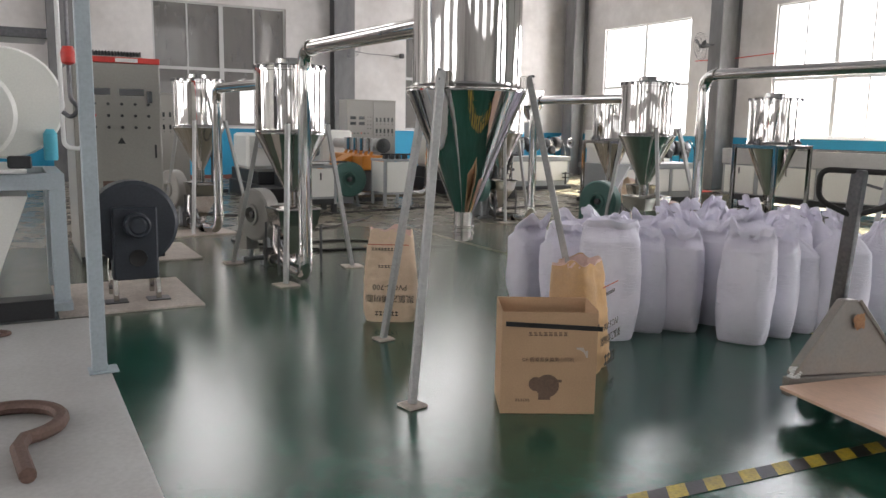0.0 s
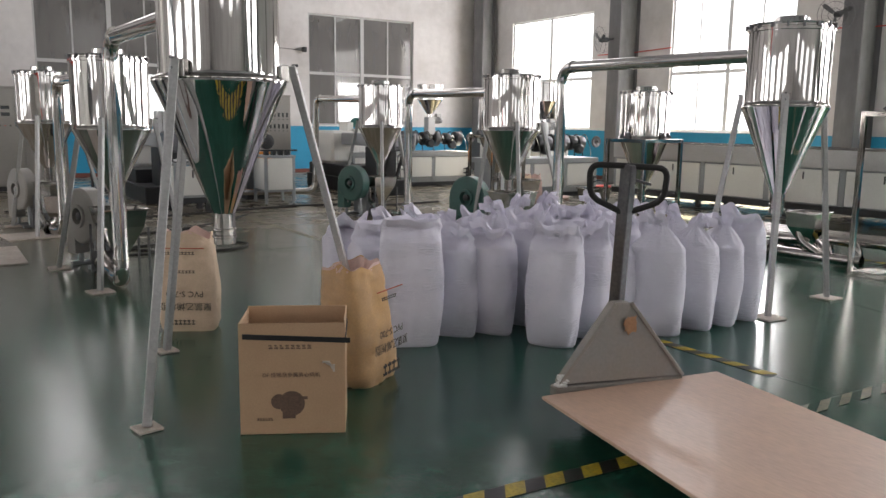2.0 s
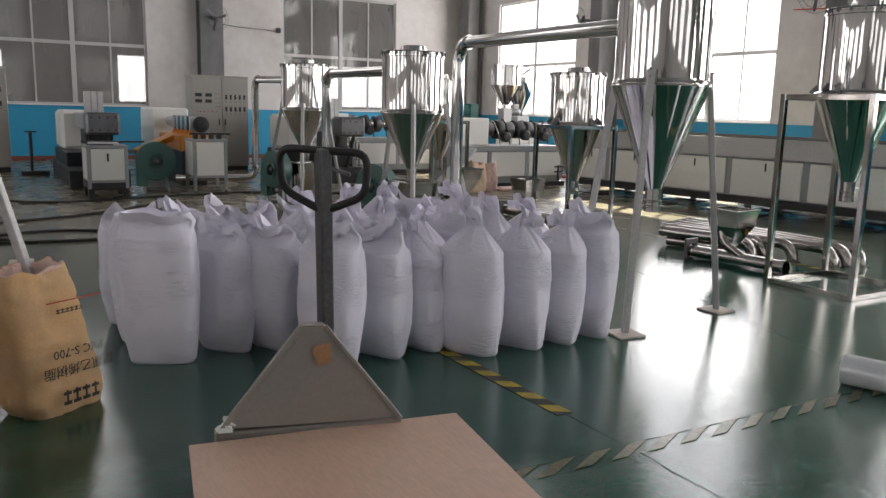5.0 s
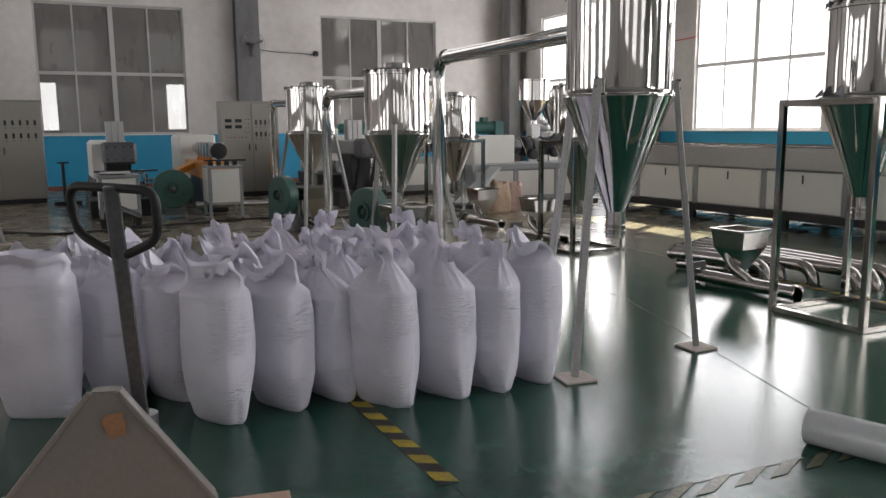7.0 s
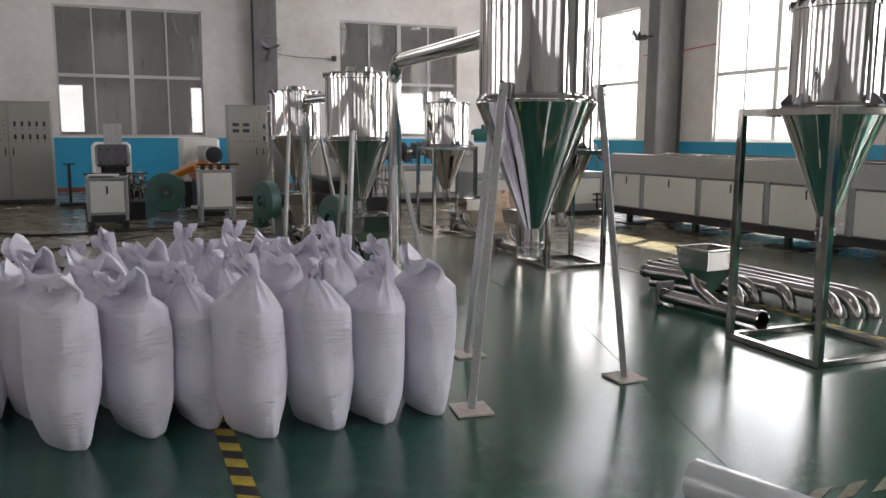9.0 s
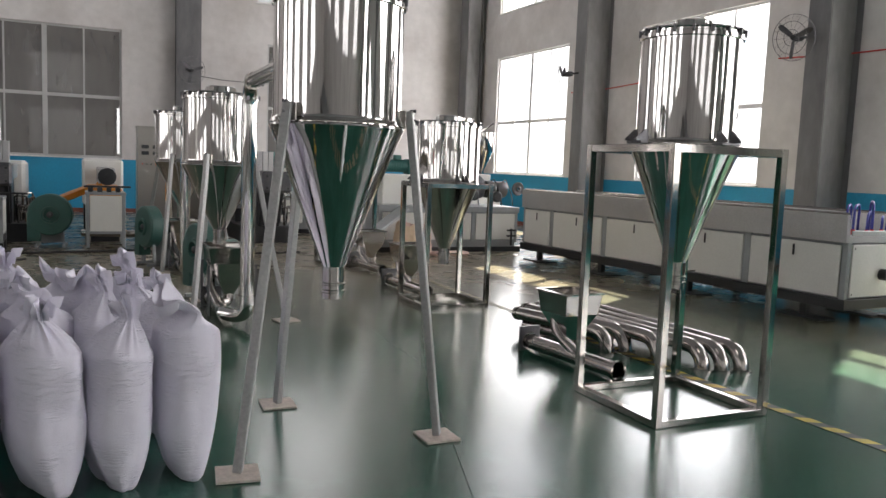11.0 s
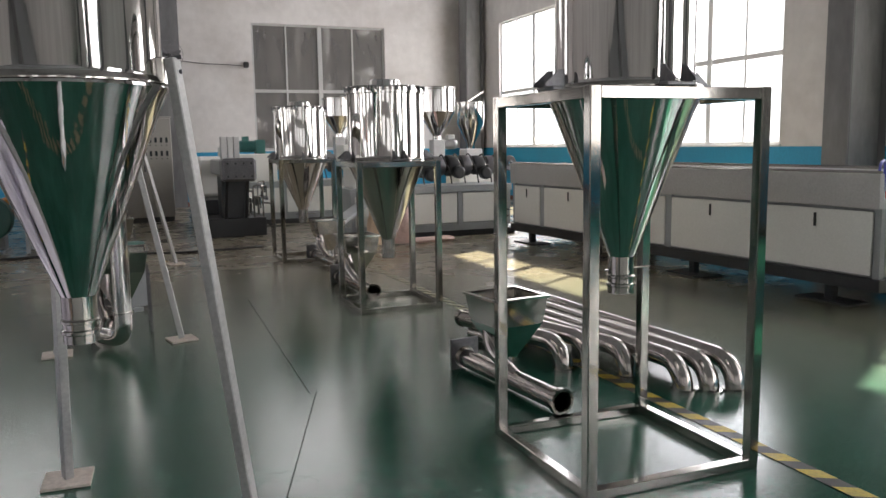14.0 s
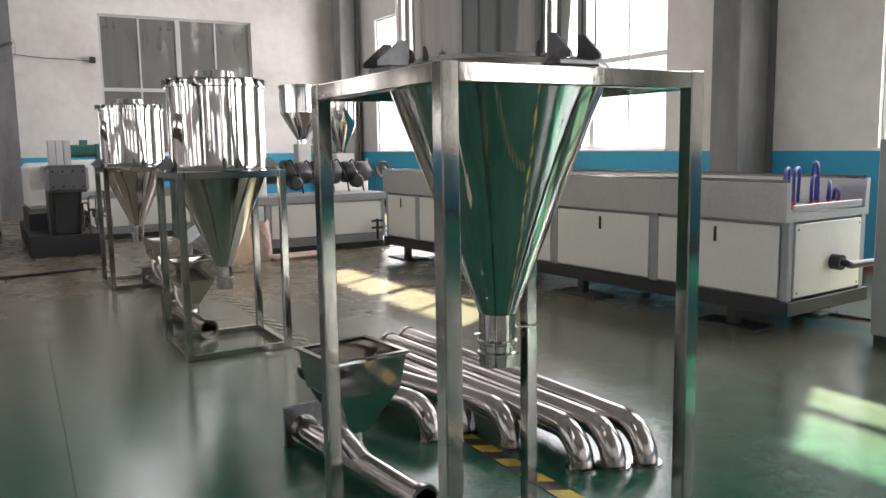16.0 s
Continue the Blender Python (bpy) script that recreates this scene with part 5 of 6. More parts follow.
# ---- long cooling tank ----
def tank():
    x0, x1, y0, y1 = 12.95, 14.01, 5.52, 11.36
    ob = thing("cooling_tank", (x0, y0, 0), "long cooling tank with cream panels and grey steel trough", "cooling tank", turn=4.3)
    W, Ln = x1 - x0, y1 - y0
    bm = B()
    # trough walls lean outward a little; hollow inside
    o = [(-0.05, 1.15), (-0.04, 0.86), (W + 0.04, 0.86), (W + 0.05, 1.15), (W + 0.0, 1.15), (W - 0.02, 0.92), (0.02, 0.92), (0.0, 1.15)]
    a = [bm.verts.new((x, 0.0, z)) for x, z in o]
    b = [bm.verts.new((x, Ln, z)) for x, z in o]
    for i in range(8):
        j = (i + 1) % 8
        bm.faces.new((a[i], a[j], b[j], b[i]))
    bm.faces.new(a[::-1]), bm.faces.new(b)
    part("trough", bm, TROUGH, ob, "dull grey steel water trough")
    part("end_plate", box(B(), 0.06, W - 0.06, 0.0, 0.02, 0.93, 0.985, 0.004), TROUGH, ob)
    part("end_plate", box(B(), 0.06, W - 0.06, Ln - 0.02, Ln, 0.93, 1.1, 0.004), TROUGH, ob)
    bm = B()
    for s in (-0.035, W - 0.03):
        rod(bm, (s + 0.033, 0.02, 1.158), (s + 0.033, Ln - 0.02, 1.158), 0.016, 10)
    part("trough_lip", bm, TUBE_STEEL, ob)
    cuts = [0.0, 1.265, 2.53, 3.795, 5.06, Ln]
    bm = B()
    box(bm, 0.0, 0.06, 0.0, 0.06, 0.25, 0.86), box(bm, W - 0.06, W, 0, 0.06, 0.25, 0.86), box(bm, 0, 0.06, Ln - 0.06, Ln, 0.25, 0.86), box(bm, W - 0.06, W, Ln - 0.06, Ln, 0.25, 0.86)
    for y in cuts[1:-1]:
        box(bm, 0.0, 0.05, y - 0.045, y + 0.045, 0.27, 0.86)
    box(bm, 0.03, W - 0.03, 0.03, Ln - 0.03, 0.27, 0.85)
    part("frame", bm, FRAME_GREY, ob)
    for i, (p, q) in enumerate(zip(cuts, cuts[1:])):
        door = part("panel", box(B(), -0.008, 0.012, p + 0.055 + (0.02 if i == 0 else 0), q - 0.055, 0.29, 0.83, 0.003), PANEL, ob)
        part("handle", box(B(), -0.016, -0.008, (p + q) / 2 - 0.014, (p + q) / 2 + 0.014, 0.67, 0.79, 0.003), BLACK, door, "black slot handle")
    end = part("end_panel", box(B(), 0.075, W - 0.075, -0.008, 0.012, 0.29, 0.84, 0.003), PANEL, ob)
    for x, z in ((0.11, 0.32), (W - 0.11, 0.32), (0.11, 0.8), (W - 0.11, 0.8)):
        part("screw", rod(B(), (x, -0.012, z), (x, -0.006, z), 0.008, 8), BLACK, end)
    part("skirt", box(B(), -0.03, W + 0.03, -0.03, Ln + 0.03, 0.16, 0.268, 0.004), BLACK, ob, "black steel base frame")
    for y in (0.5, 2.2, 3.9, Ln - 0.4):
        for x in (0.08, W - 0.08):
            leg = part("leg", box(B(), x - 0.04, x + 0.04, y - 0.04, y + 0.04, 0.012, 0.16, 0.004), BLACK, ob)
            part("pad", box(B(), x - 0.14, x + 0.14, y - 0.28, y + 0.28, 0.001, 0.02, 0.004), BLACK, leg)
    bm = B()
    tube(bm, rounded([(W * 0.55, -0.01, 0.52), (W * 0.55, -0.12, 0.52), (W * 0.6, -0.13, 0.5), (W + 0.6, -0.2, 0.5)], 0.05), 0.03, 14)
    rod(bm, (W * 0.55, -0.01, 0.52), (W * 0.55, -0.09, 0.52), 0.06, 18)
    part("drain_pipe", bm, BLACK, ob, "black drain pipe and flange")
    r = random.Random(5)
    for i in range(6):
        x, y = 0.12 + i * 0.15, 0.12 + r.uniform(-0.03, 0.03)
        hgt = r.uniform(1.05, 1.3)
        x2 = x + r.uniform(0.08, 0.25)
        p = part("cooling_hose", tube(B(), rounded([(x, y, 0.95), (x, y, hgt), (x2, y + 0.1, hgt + 0.02), (x2 + 0.05, y + 0.14, 0.97)], 0.09, 6), 0.013, 8), BLUEHOSE, ob, "blue plastic hose")
        part("fitting", rod(B(), (x, y, 0.93), (x, y, 0.99), 0.02, 10), RED, p)
    # pale hoses heaped in the far end
    pts = []
    for k in range(70):
        a = k * 0.9
        pts.append((0.45 + 0.22 * cos(a) + r.uniform(-0.08, 0.08), Ln - 0.35 - k * 0.033 + 0.14 * sin(a), 1.08 + 0.05 * sin(k * 1.7) + r.uniform(-0.01, 0.03)))
    part("hose_heap", tube(B(), pts, 0.017, 8), ROPE, ob, "tangle of pale pinkish hoses")
    return ob


tank()

# cables on the floor by the tank
def cable(pts, r, label, mat=RUBBER):
    o = Vector((pts[0][0], pts[0][1], 0))
    q = [Vector((x, y, z)) - o for x, y, z in pts]
    return solid("cable", tube(B(), rounded(q, 0.4, 6), r, 8), mat, label, "cable", "floor cables", at=tuple(o), sharp=70)


cable([(13.9, 5.9, 0.012), (14.1, 4.9, 0.012), (14.9, 4.6, 0.012), (14.6, 3.8, 0.012)], 0.011, "black cable lying on the green floor")
cable([(1.9, 13.9, 0.016), (3.6, 12.2, 0.016), (5.2, 12.6, 0.016), (6.6, 12.9, 0.016), (7.8, 12.2, 0.016), (9.0, 12.4, 0.016)], 0.016, "thick black cable snaking over the dusty floor")
cable([(2.5, 9.3, 0.014), (3.6, 9.6, 0.014), (4.2, 9.1, 0.014), (3.9, 8.7, 0.014), (2.6, 8.9, 0.014)], 0.014, "black cable loop on the green floor")
cable([(3.1, 8.9, 0.014), (2.2, 10.1, 0.014), (4.0, 10.8, 0.014), (5.1, 11.9, 0.014)], 0.014, "black cable on the floor")


# ---- control cabinets ----
def control_cabinet(x0, x1, yf, depth, h, split, label, turn=0.0, meters=True):
    """A steel cabinet with doors, lamps, switches, meters and a plinth; its front looks to -y."""
    ob = thing("control_cabinet", (x0, yf, 0), label, "cabinet", "control cabinets", "", turn)
    w = x1 - x0
    part("body", box(B(), 0, w, 0.012, depth, 0.1, h, 0.006), PANEL_GREY, ob)
    part("plinth", box(B(), 0.02, w - 0.02, 0.03, depth - 0.02, 0.001, 0.1, 0.003), BLACK, ob)
    part("cap", box(B(), -0.01, w + 0.01, 0.0, depth + 0.01, h, h + 0.035, 0.005), PANEL_GREY, ob)
    edges = [0.0, *split, w]
    r = random.Random(int(x0 * 100))
    for k, (a, b) in enumerate(zip(edges, edges[1:])):
        door = part("door", box(B(), a + 0.008, b - 0.008, -0.008, 0.012, 0.12, h - 0.012, 0.003), PANEL_GREY, ob)
        hx = b - 0.07 if k == 0 else a + 0.07
        part("handle", box(B(), hx - 0.012, hx + 0.012, -0.022, -0.008, 1.0, 1.14, 0.004), BLACK, door)
        dw = b - a
        if k == 0 and meters:
            for i in range(2):
                for j in range(2):
                    part("meter", box(B(), a + dw * (0.12 + 0.33 * i), a + dw * (0.34 + 0.33 * i), -0.016, -0.008, h - 0.42 - 0.13 * j, h - 0.35 - 0.13 * j, 0.002), SCREEN, door)
            for i in range(2):
                for j in range(4):
                    p = (a + dw * (0.8 + 0.1 * i), -0.008, h - 0.36 - 0.09 * j)
                    part("lamp", rod(B(), p, (p[0], -0.02, p[2]), 0.012, 10), BLACK, door)
            for i in range(6):
                p = (a + dw * (0.15 + 0.13 * i), -0.008, h - 0.74)
                part("switch", rod(B(), p, (p[0], -0.03, p[2]), 0.014, 10), BLACK if i % 3 else RED, door)
        else:
            n = 5 if dw > 0.4 else 3
            for i in range(n):
                for j in range(2):
                    x = a + dw * (0.16 + 0.68 * i / (n - 1))
                    z = h - 0.42 - 0.26 * j
                    part("regulator", box(B(), x - 0.022, x + 0.022, -0.016, -0.008, z - 0.05, z + 0.05, 0.002), SCREEN, door)
                    part("switch", rod(B(), (x, -0.008, z - 0.1), (x, -0.024, z - 0.1), 0.012, 8), BLACK, door)
    return ob


control_cabinet(6.86, 8.1, 17.4, 0.5, 2.03, (0.65,), "tall pale grey two-door control cabinet with meters")
control_cabinet(1.9, 3.4, 17.9, 0.5, 2.05, (0.72,), "tall pale grey two-door control cabinet with meters")


def near_cabinet():
    ob = thing("control_cabinet", (0.52, 9.03, 0), "pale grey control cabinet with red striped top edge", "cabinet", "control cabinets")
    w, d, h = 0.86, 1.25, 2.08
    part("body", box(B(), 0, w, 0.01, d, 0.06, h, 0.006), PANEL_GREY, ob)
    part("plinth", box(B(), 0.01, w - 0.01, 0.02, d - 0.02, 0.001, 0.06), BLACK, ob)
    door = part("door", box(B(), 0.015, w - 0.015, -0.01, 0.01, 0.08, h - 0.01, 0.003), PANEL_GREY, ob)
    part("red_band", box(B(), 0, w, -0.012, 0.3, h + 0.002, h + 0.06, 0.003), RED, ob, "red painted top band")
    part("name_plate", box(B(), 0.42, 0.64, -0.016, -0.0125, h + 0.01, h + 0.05), WHITE, ob)
    tray = part("vent_tray", box(B(), 0.2, 0.7, 0.05, 0.4, h + 0.06, h + 0.075, 0.003), PANEL_GREY, ob)
    for i in range(16):
        part("vent_fin", box(B(), 0.215 + 0.0305 * i, 0.227 + 0.0305 * i, 0.06, 0.38, h + 0.075, h + 0.125), BLACK, tray)
    for x in (0.12, 0.45):
        part("meter", box(B(), x, x + 0.24, -0.018, -0.01, h - 0.33, h - 0.26, 0.002), SCREEN, door)
    part("key_switch", box(B(), 0.72, 0.77, -0.02, -0.01, h - 0.4, h - 0.28, 0.002), SCREEN, door)
    for j in range(3):
        for i in range(5):
            p = (0.2 + 0.132 * i, -0.01, h - 0.42 - 0.12 * j)
            part("switch", rod(B(), p, (p[0], -0.03, p[2]), 0.016, 10), RED if (i, j) == (0, 1) else BLACK, door)
    part("handle", box(B(), 0.78, 0.8, -0.022, -0.01, 1.1, 1.24, 0.003), BLACK, door)
    bm = B()
    bm.faces.new([bm.verts.new(p) for p in ((0.41, -0.0125, 1.25), (0.49, -0.0125, 1.25), (0.45, -0.0125, 1.32))])
    part("warning_sign", bm, BLACK, door)
    part("drawer_slot", box(B(), 0.25, 0.65, -0.014, -0.009, 0.78, 0.86), IRON, door)


near_cabinet()


# ---- extruders and their side tables ----
def side_table(x0, x1, y0, y1, h, label, feet=False, turn=0.0):
    ob = thing("machine_stand", (x0, y0, 0), label, "stand", "machine stands", "", turn)
    w, d = x1 - x0, y1 - y0
    part("top", box(B(), -0.01, w + 0.01, -0.01, d + 0.01, h - 0.04, h, 0.004), FRAME_GREY, ob)
    bm = B()
    for x in (0, w - 0.05):
        for y in (0, d - 0.05):
            box(bm, x, x + 0.05, y, y + 0.05, 0.15 if not feet else 0.03, h - 0.04, 0.004)
    box(bm, 0.05, w - 0.05, 0.006, d - 0.006, 0.24, 0.28)
    part("frame", bm, FRAME_GREY, ob)
    door = part("front_panel", box(B(), 0.055, w - 0.055, -0.004, 0.012, 0.28, h - 0.05, 0.003), PANEL, ob)
    part("side_panel", box(B(), -0.004, 0.012, 0.055, d - 0.055, 0.28, h - 0.05, 0.003), PANEL, ob)
    part("side_panel", box(B(), w - 0.012, w + 0.004, 0.055, d - 0.055, 0.28, h - 0.05, 0.003), PANEL, ob)
    if feet:
        for x in (0.025, w - 0.025):
            for y in (0.025, d - 0.025):
                part("foot", lathe(B(), [(0, 0.001), (0.03, 0.001), (0.03, 0.012), (0.01, 0.02), (0.01, 0.04), (0, 0.04)], 12, Matrix.Translation((x, y, 0))), TUBE_STEEL, ob)
    else:
        part("handle", box(B(), w / 2 - 0.014, w / 2 + 0.014, -0.012, -0.004, h - 0.24, h - 0.12, 0.003), BLACK, door)
        bm = B()
        for x in (0.0, w - 0.09):
            for y in (0, d - 0.09):
                box(bm, x, x + 0.09, y, y + 0.09, 0.001, 0.15, 0.004)
        box(bm, 0.003, w - 0.003, 0.003, d - 0.003, 0.15, 0.24, 0.004)
        part("black_base", bm, BLACK, ob)
    return ob, w, d, h


tb, w, d, h = side_table(4.2, 4.78, 12.66, 13.25, 0.8, "cream-panelled machine stand on black feet with loose parts on top")
bm = B()
box(bm, -0.04, w + 0.3, 0.3, 0.34, h + 0.03, h + 0.06, 0.003), box(bm, 0.05, 0.4, 0.08, 0.28, h + 0.001, h + 0.02, 0.003, pose(0, 0, 0, 0, 0, 5))
part("guide_bar", bm, BLACK, tb), part("chute", box(B(), 0.02, 0.45, 0.05, 0.2, h + 0.022, h + 0.05, 0.006, pose(0, 0, 0, 0, 0, -6)), WHITE, tb)
tb, w, d, h = side_table(5.86, 6.42, 13.1, 13.7, 0.88, "cream-panelled machine stand on thin legs", True)
bm = B()
for i in range(4):
    box(bm, 0.03 + 0.13 * i, 0.1 + 0.13 * i, 0.06, 0.16, h + 0.001, h + 0.07, 0.005)
box(bm, -0.03, w + 0.08, 0.08, 0.12, h + 0.07, h + 0.1, 0.003)
part("clamps", bm, BLACK, tb)


def die_machine(x, y, label, mirror=1):
    """An extruder end: black stepped base, cream gearbox, grey barrel cover and a flat die head with a clear feed stack."""
    ob = thing("extruder", (x, y, 0), label, "extruder", "extruders")
    bm = B()
    box(bm, -0.48, 0.48, -0.2, 2.9, 0.001, 0.3, 0.01), box(bm, -0.42, 0.4, 0.8, 2.9, 0.3, 0.55, 0.01)
    part("base", bm, BLACK, ob, "black steel stepped base")
    part("gearbox", box(B(), -0.4, 0.3, 1.7, 2.8, 0.552, 1.28, 0.06), PANEL, ob, "cream painted gearbox housing")
    part("barrel_cover", box(B(), -0.18, 0.18, -0.42, 1.69, 0.98, 1.24, 0.02), FRAME_GREY, ob)
    head = part("die_head", box(B(), -0.26, 0.26, -0.82, -0.43, 0.92, 1.28, 0.04), DARKSTEEL, ob)
    for i in range(4):
        for j in range(2):
            part("bolt", rod(B(), (-0.18 + 0.12 * i, -0.82, 1.0 + 0.2 * j), (-0.18 + 0.12 * i, -0.845, 1.0 + 0.2 * j), 0.018, 8), BLACK, head)
    part("pedestal", box(B(), -0.2, 0.2, -0.12, 0.5, 0.302, 0.978, 0.01), BLACK, ob)
    for q in (-0.16, 0.16):
        part("prop", beam(B(), (q, -0.15, 0.3), (q, -0.5, 0.92), 0.05), BLACK, ob)
    for i in range(3):
        part("feed_tube", box(B(), -0.14 + 0.1 * i, -0.05 + 0.1 * i, 0.2, 0.42, 1.242, 1.62, 0.003), TROUGH, ob, "narrow clear-sided feed tube")
    r = random.Random(int(x * 10))
    for i in range(9):
        a = Vector((r.uniform(0.2, 0.5), r.uniform(-0.1, 0.6), r.uniform(0.45, 0.85)))
        b = a + Vector((r.uniform(0.05, 0.2), r.uniform(-0.1, 0.2), r.uniform(-0.02, 0.02)))
        part("valve_pipe", tube(B(), rounded([(a.x, a.y, 0.3), a, b, (b.x, b.y, b.z - 0.2)], 0.04, 4), 0.014, 8), TUBE_STEEL, ob)
    for i in range(4):
        p = Vector((0.5, 0.0 + 0.17 * i, 0.6))
        part("valve", rod(B(), p, p + Vector((0.05, 0, 0)), 0.03, 10), DARKSTEEL, ob)
    return ob


die_machine(8.84, 14.2, "grey extruder die end on a black stepped base")
die_machine(4.58, 14.45, "grey extruder die end on a black stepped base")


def screw_barrel():
    """A finned twin-screw barrel on an orange frame."""
    ob = thing("barrel_extruder", (5.6, 16.6, 0), "finned extruder barrel on an orange sloping frame", "extruder", "extruders")
    a, b = Vector((0.58, 0.3, 1.1)), Vector((0.58, -2.7, 1.1))
    u = (b - a).normalized()
    part("barrel", rod(B(), a, b, 0.1, 20), TROUGH, ob)
    for i in range(9):
        p = a + u * (1.35 + 0.17 * i)
        part("heater_band", box(B(), -0.13, 0.13, -0.12, 0.13, 0, 0.1, 0.01, along(p, p + u)), TUBE_STEEL if i % 2 else TROUGH, ob)
    part("end_flange", lathe(B(), [(0, 0), (0.135, 0), (0.14, 0.01), (0.14, 0.06), (0.125, 0.065), (0.04, 0.065), (0.04, 0.09), (0, 0.09)], 28, along(b, b + u)), BLACK, ob, "round black end flange")
    part("gearbox", box(B(), 0.22, 0.94, -0.3, 0.9, 0.5, 1.36, 0.04), PANEL, ob, "cream painted gearbox housing")
    bm = B()
    box(bm, 0.3, 0.82, -2.4, -0.6, 0.62, 0.9, 0.02)
    for i in range(6):
        beam(bm, a + u * (1.4 + 0.26 * i) + Vector((-0.12, 0, -0.2)), a + u * (1.4 + 0.26 * i) + Vector((-0.04, 0, -0.02)), 0.05)
    part("orange_frame", bm, ORANGE, ob, "orange painted frame")
    bm = B()
    beam(bm, (-0.35, -1.9, 0.58), (0.36, -1.7, 0.88), 0.3, 0.1, 0.01)
    part("chute", bm, ORANGE, ob)
    part("base", box(B(), 0.24, 0.9, -0.28, 0.85, 0.001, 0.5, 0.01), BLACK, ob)
    part("base", box(B(), 0.34, 0.78, -2.3, -0.9, 0.001, 0.62, 0.01), BLACK, ob)


screw_barrel()


def round_hopper(ob, x, y, z0, z1, r):
    part("hopper_drum", lathe(B(), [(0.0, z0), (0.07, z0), (0.07, z0 + 0.08), (r, z0 + (z1 - z0) * 0.55), (r, z1), (r + 0.012, z1), (r + 0.012, z1 - 0.02), (r + 0.003, z1 - 0.025)], 40, Matrix.Translation((x, y, 0))), STEEL, ob, "polished steel loading hopper")
    part("hopper_lid", lathe(B(), [(r + 0.01, z1 + 0.001), (r + 0.01, z1 + 0.014), (0, z1 + 0.03)], 40, Matrix.Translation((x, y, 0))), TUBE_STEEL, ob)


def motor(ob, p, d, r, L, mat=MOTOR):
    """A finned electric motor."""
    p, d = Vector(p), Vector(d).normalized()
    prof = [(0, 0), (r * 0.8, 0), (r * 0.9, 0.03)]
    n = 9
    for i in range(n):
        z = 0.05 + (L - 0.1) * i / n
        prof += [(r, z), (r, z + (L - 0.1) / n * 0.5), (r * 0.92, z + (L - 0.1) / n * 0.55), (r * 0.92, z + (L - 0.1) / n * 0.95)]
    prof += [(r * 0.9, L - 0.03), (r * 0.8, L), (0, L)]
    m = part("motor", lathe(B(), prof, 24, along(p, p + d)), mat, ob)
    q = p + d * L * 0.5 + Vector((0, 0, r * 0.95))
    part("terminal_box", box(B(), q.x - 0.06, q.x + 0.06, q.y - 0.06, q.y + 0.06, q.z, q.z + 0.08, 0.006), mat, m)
    return m


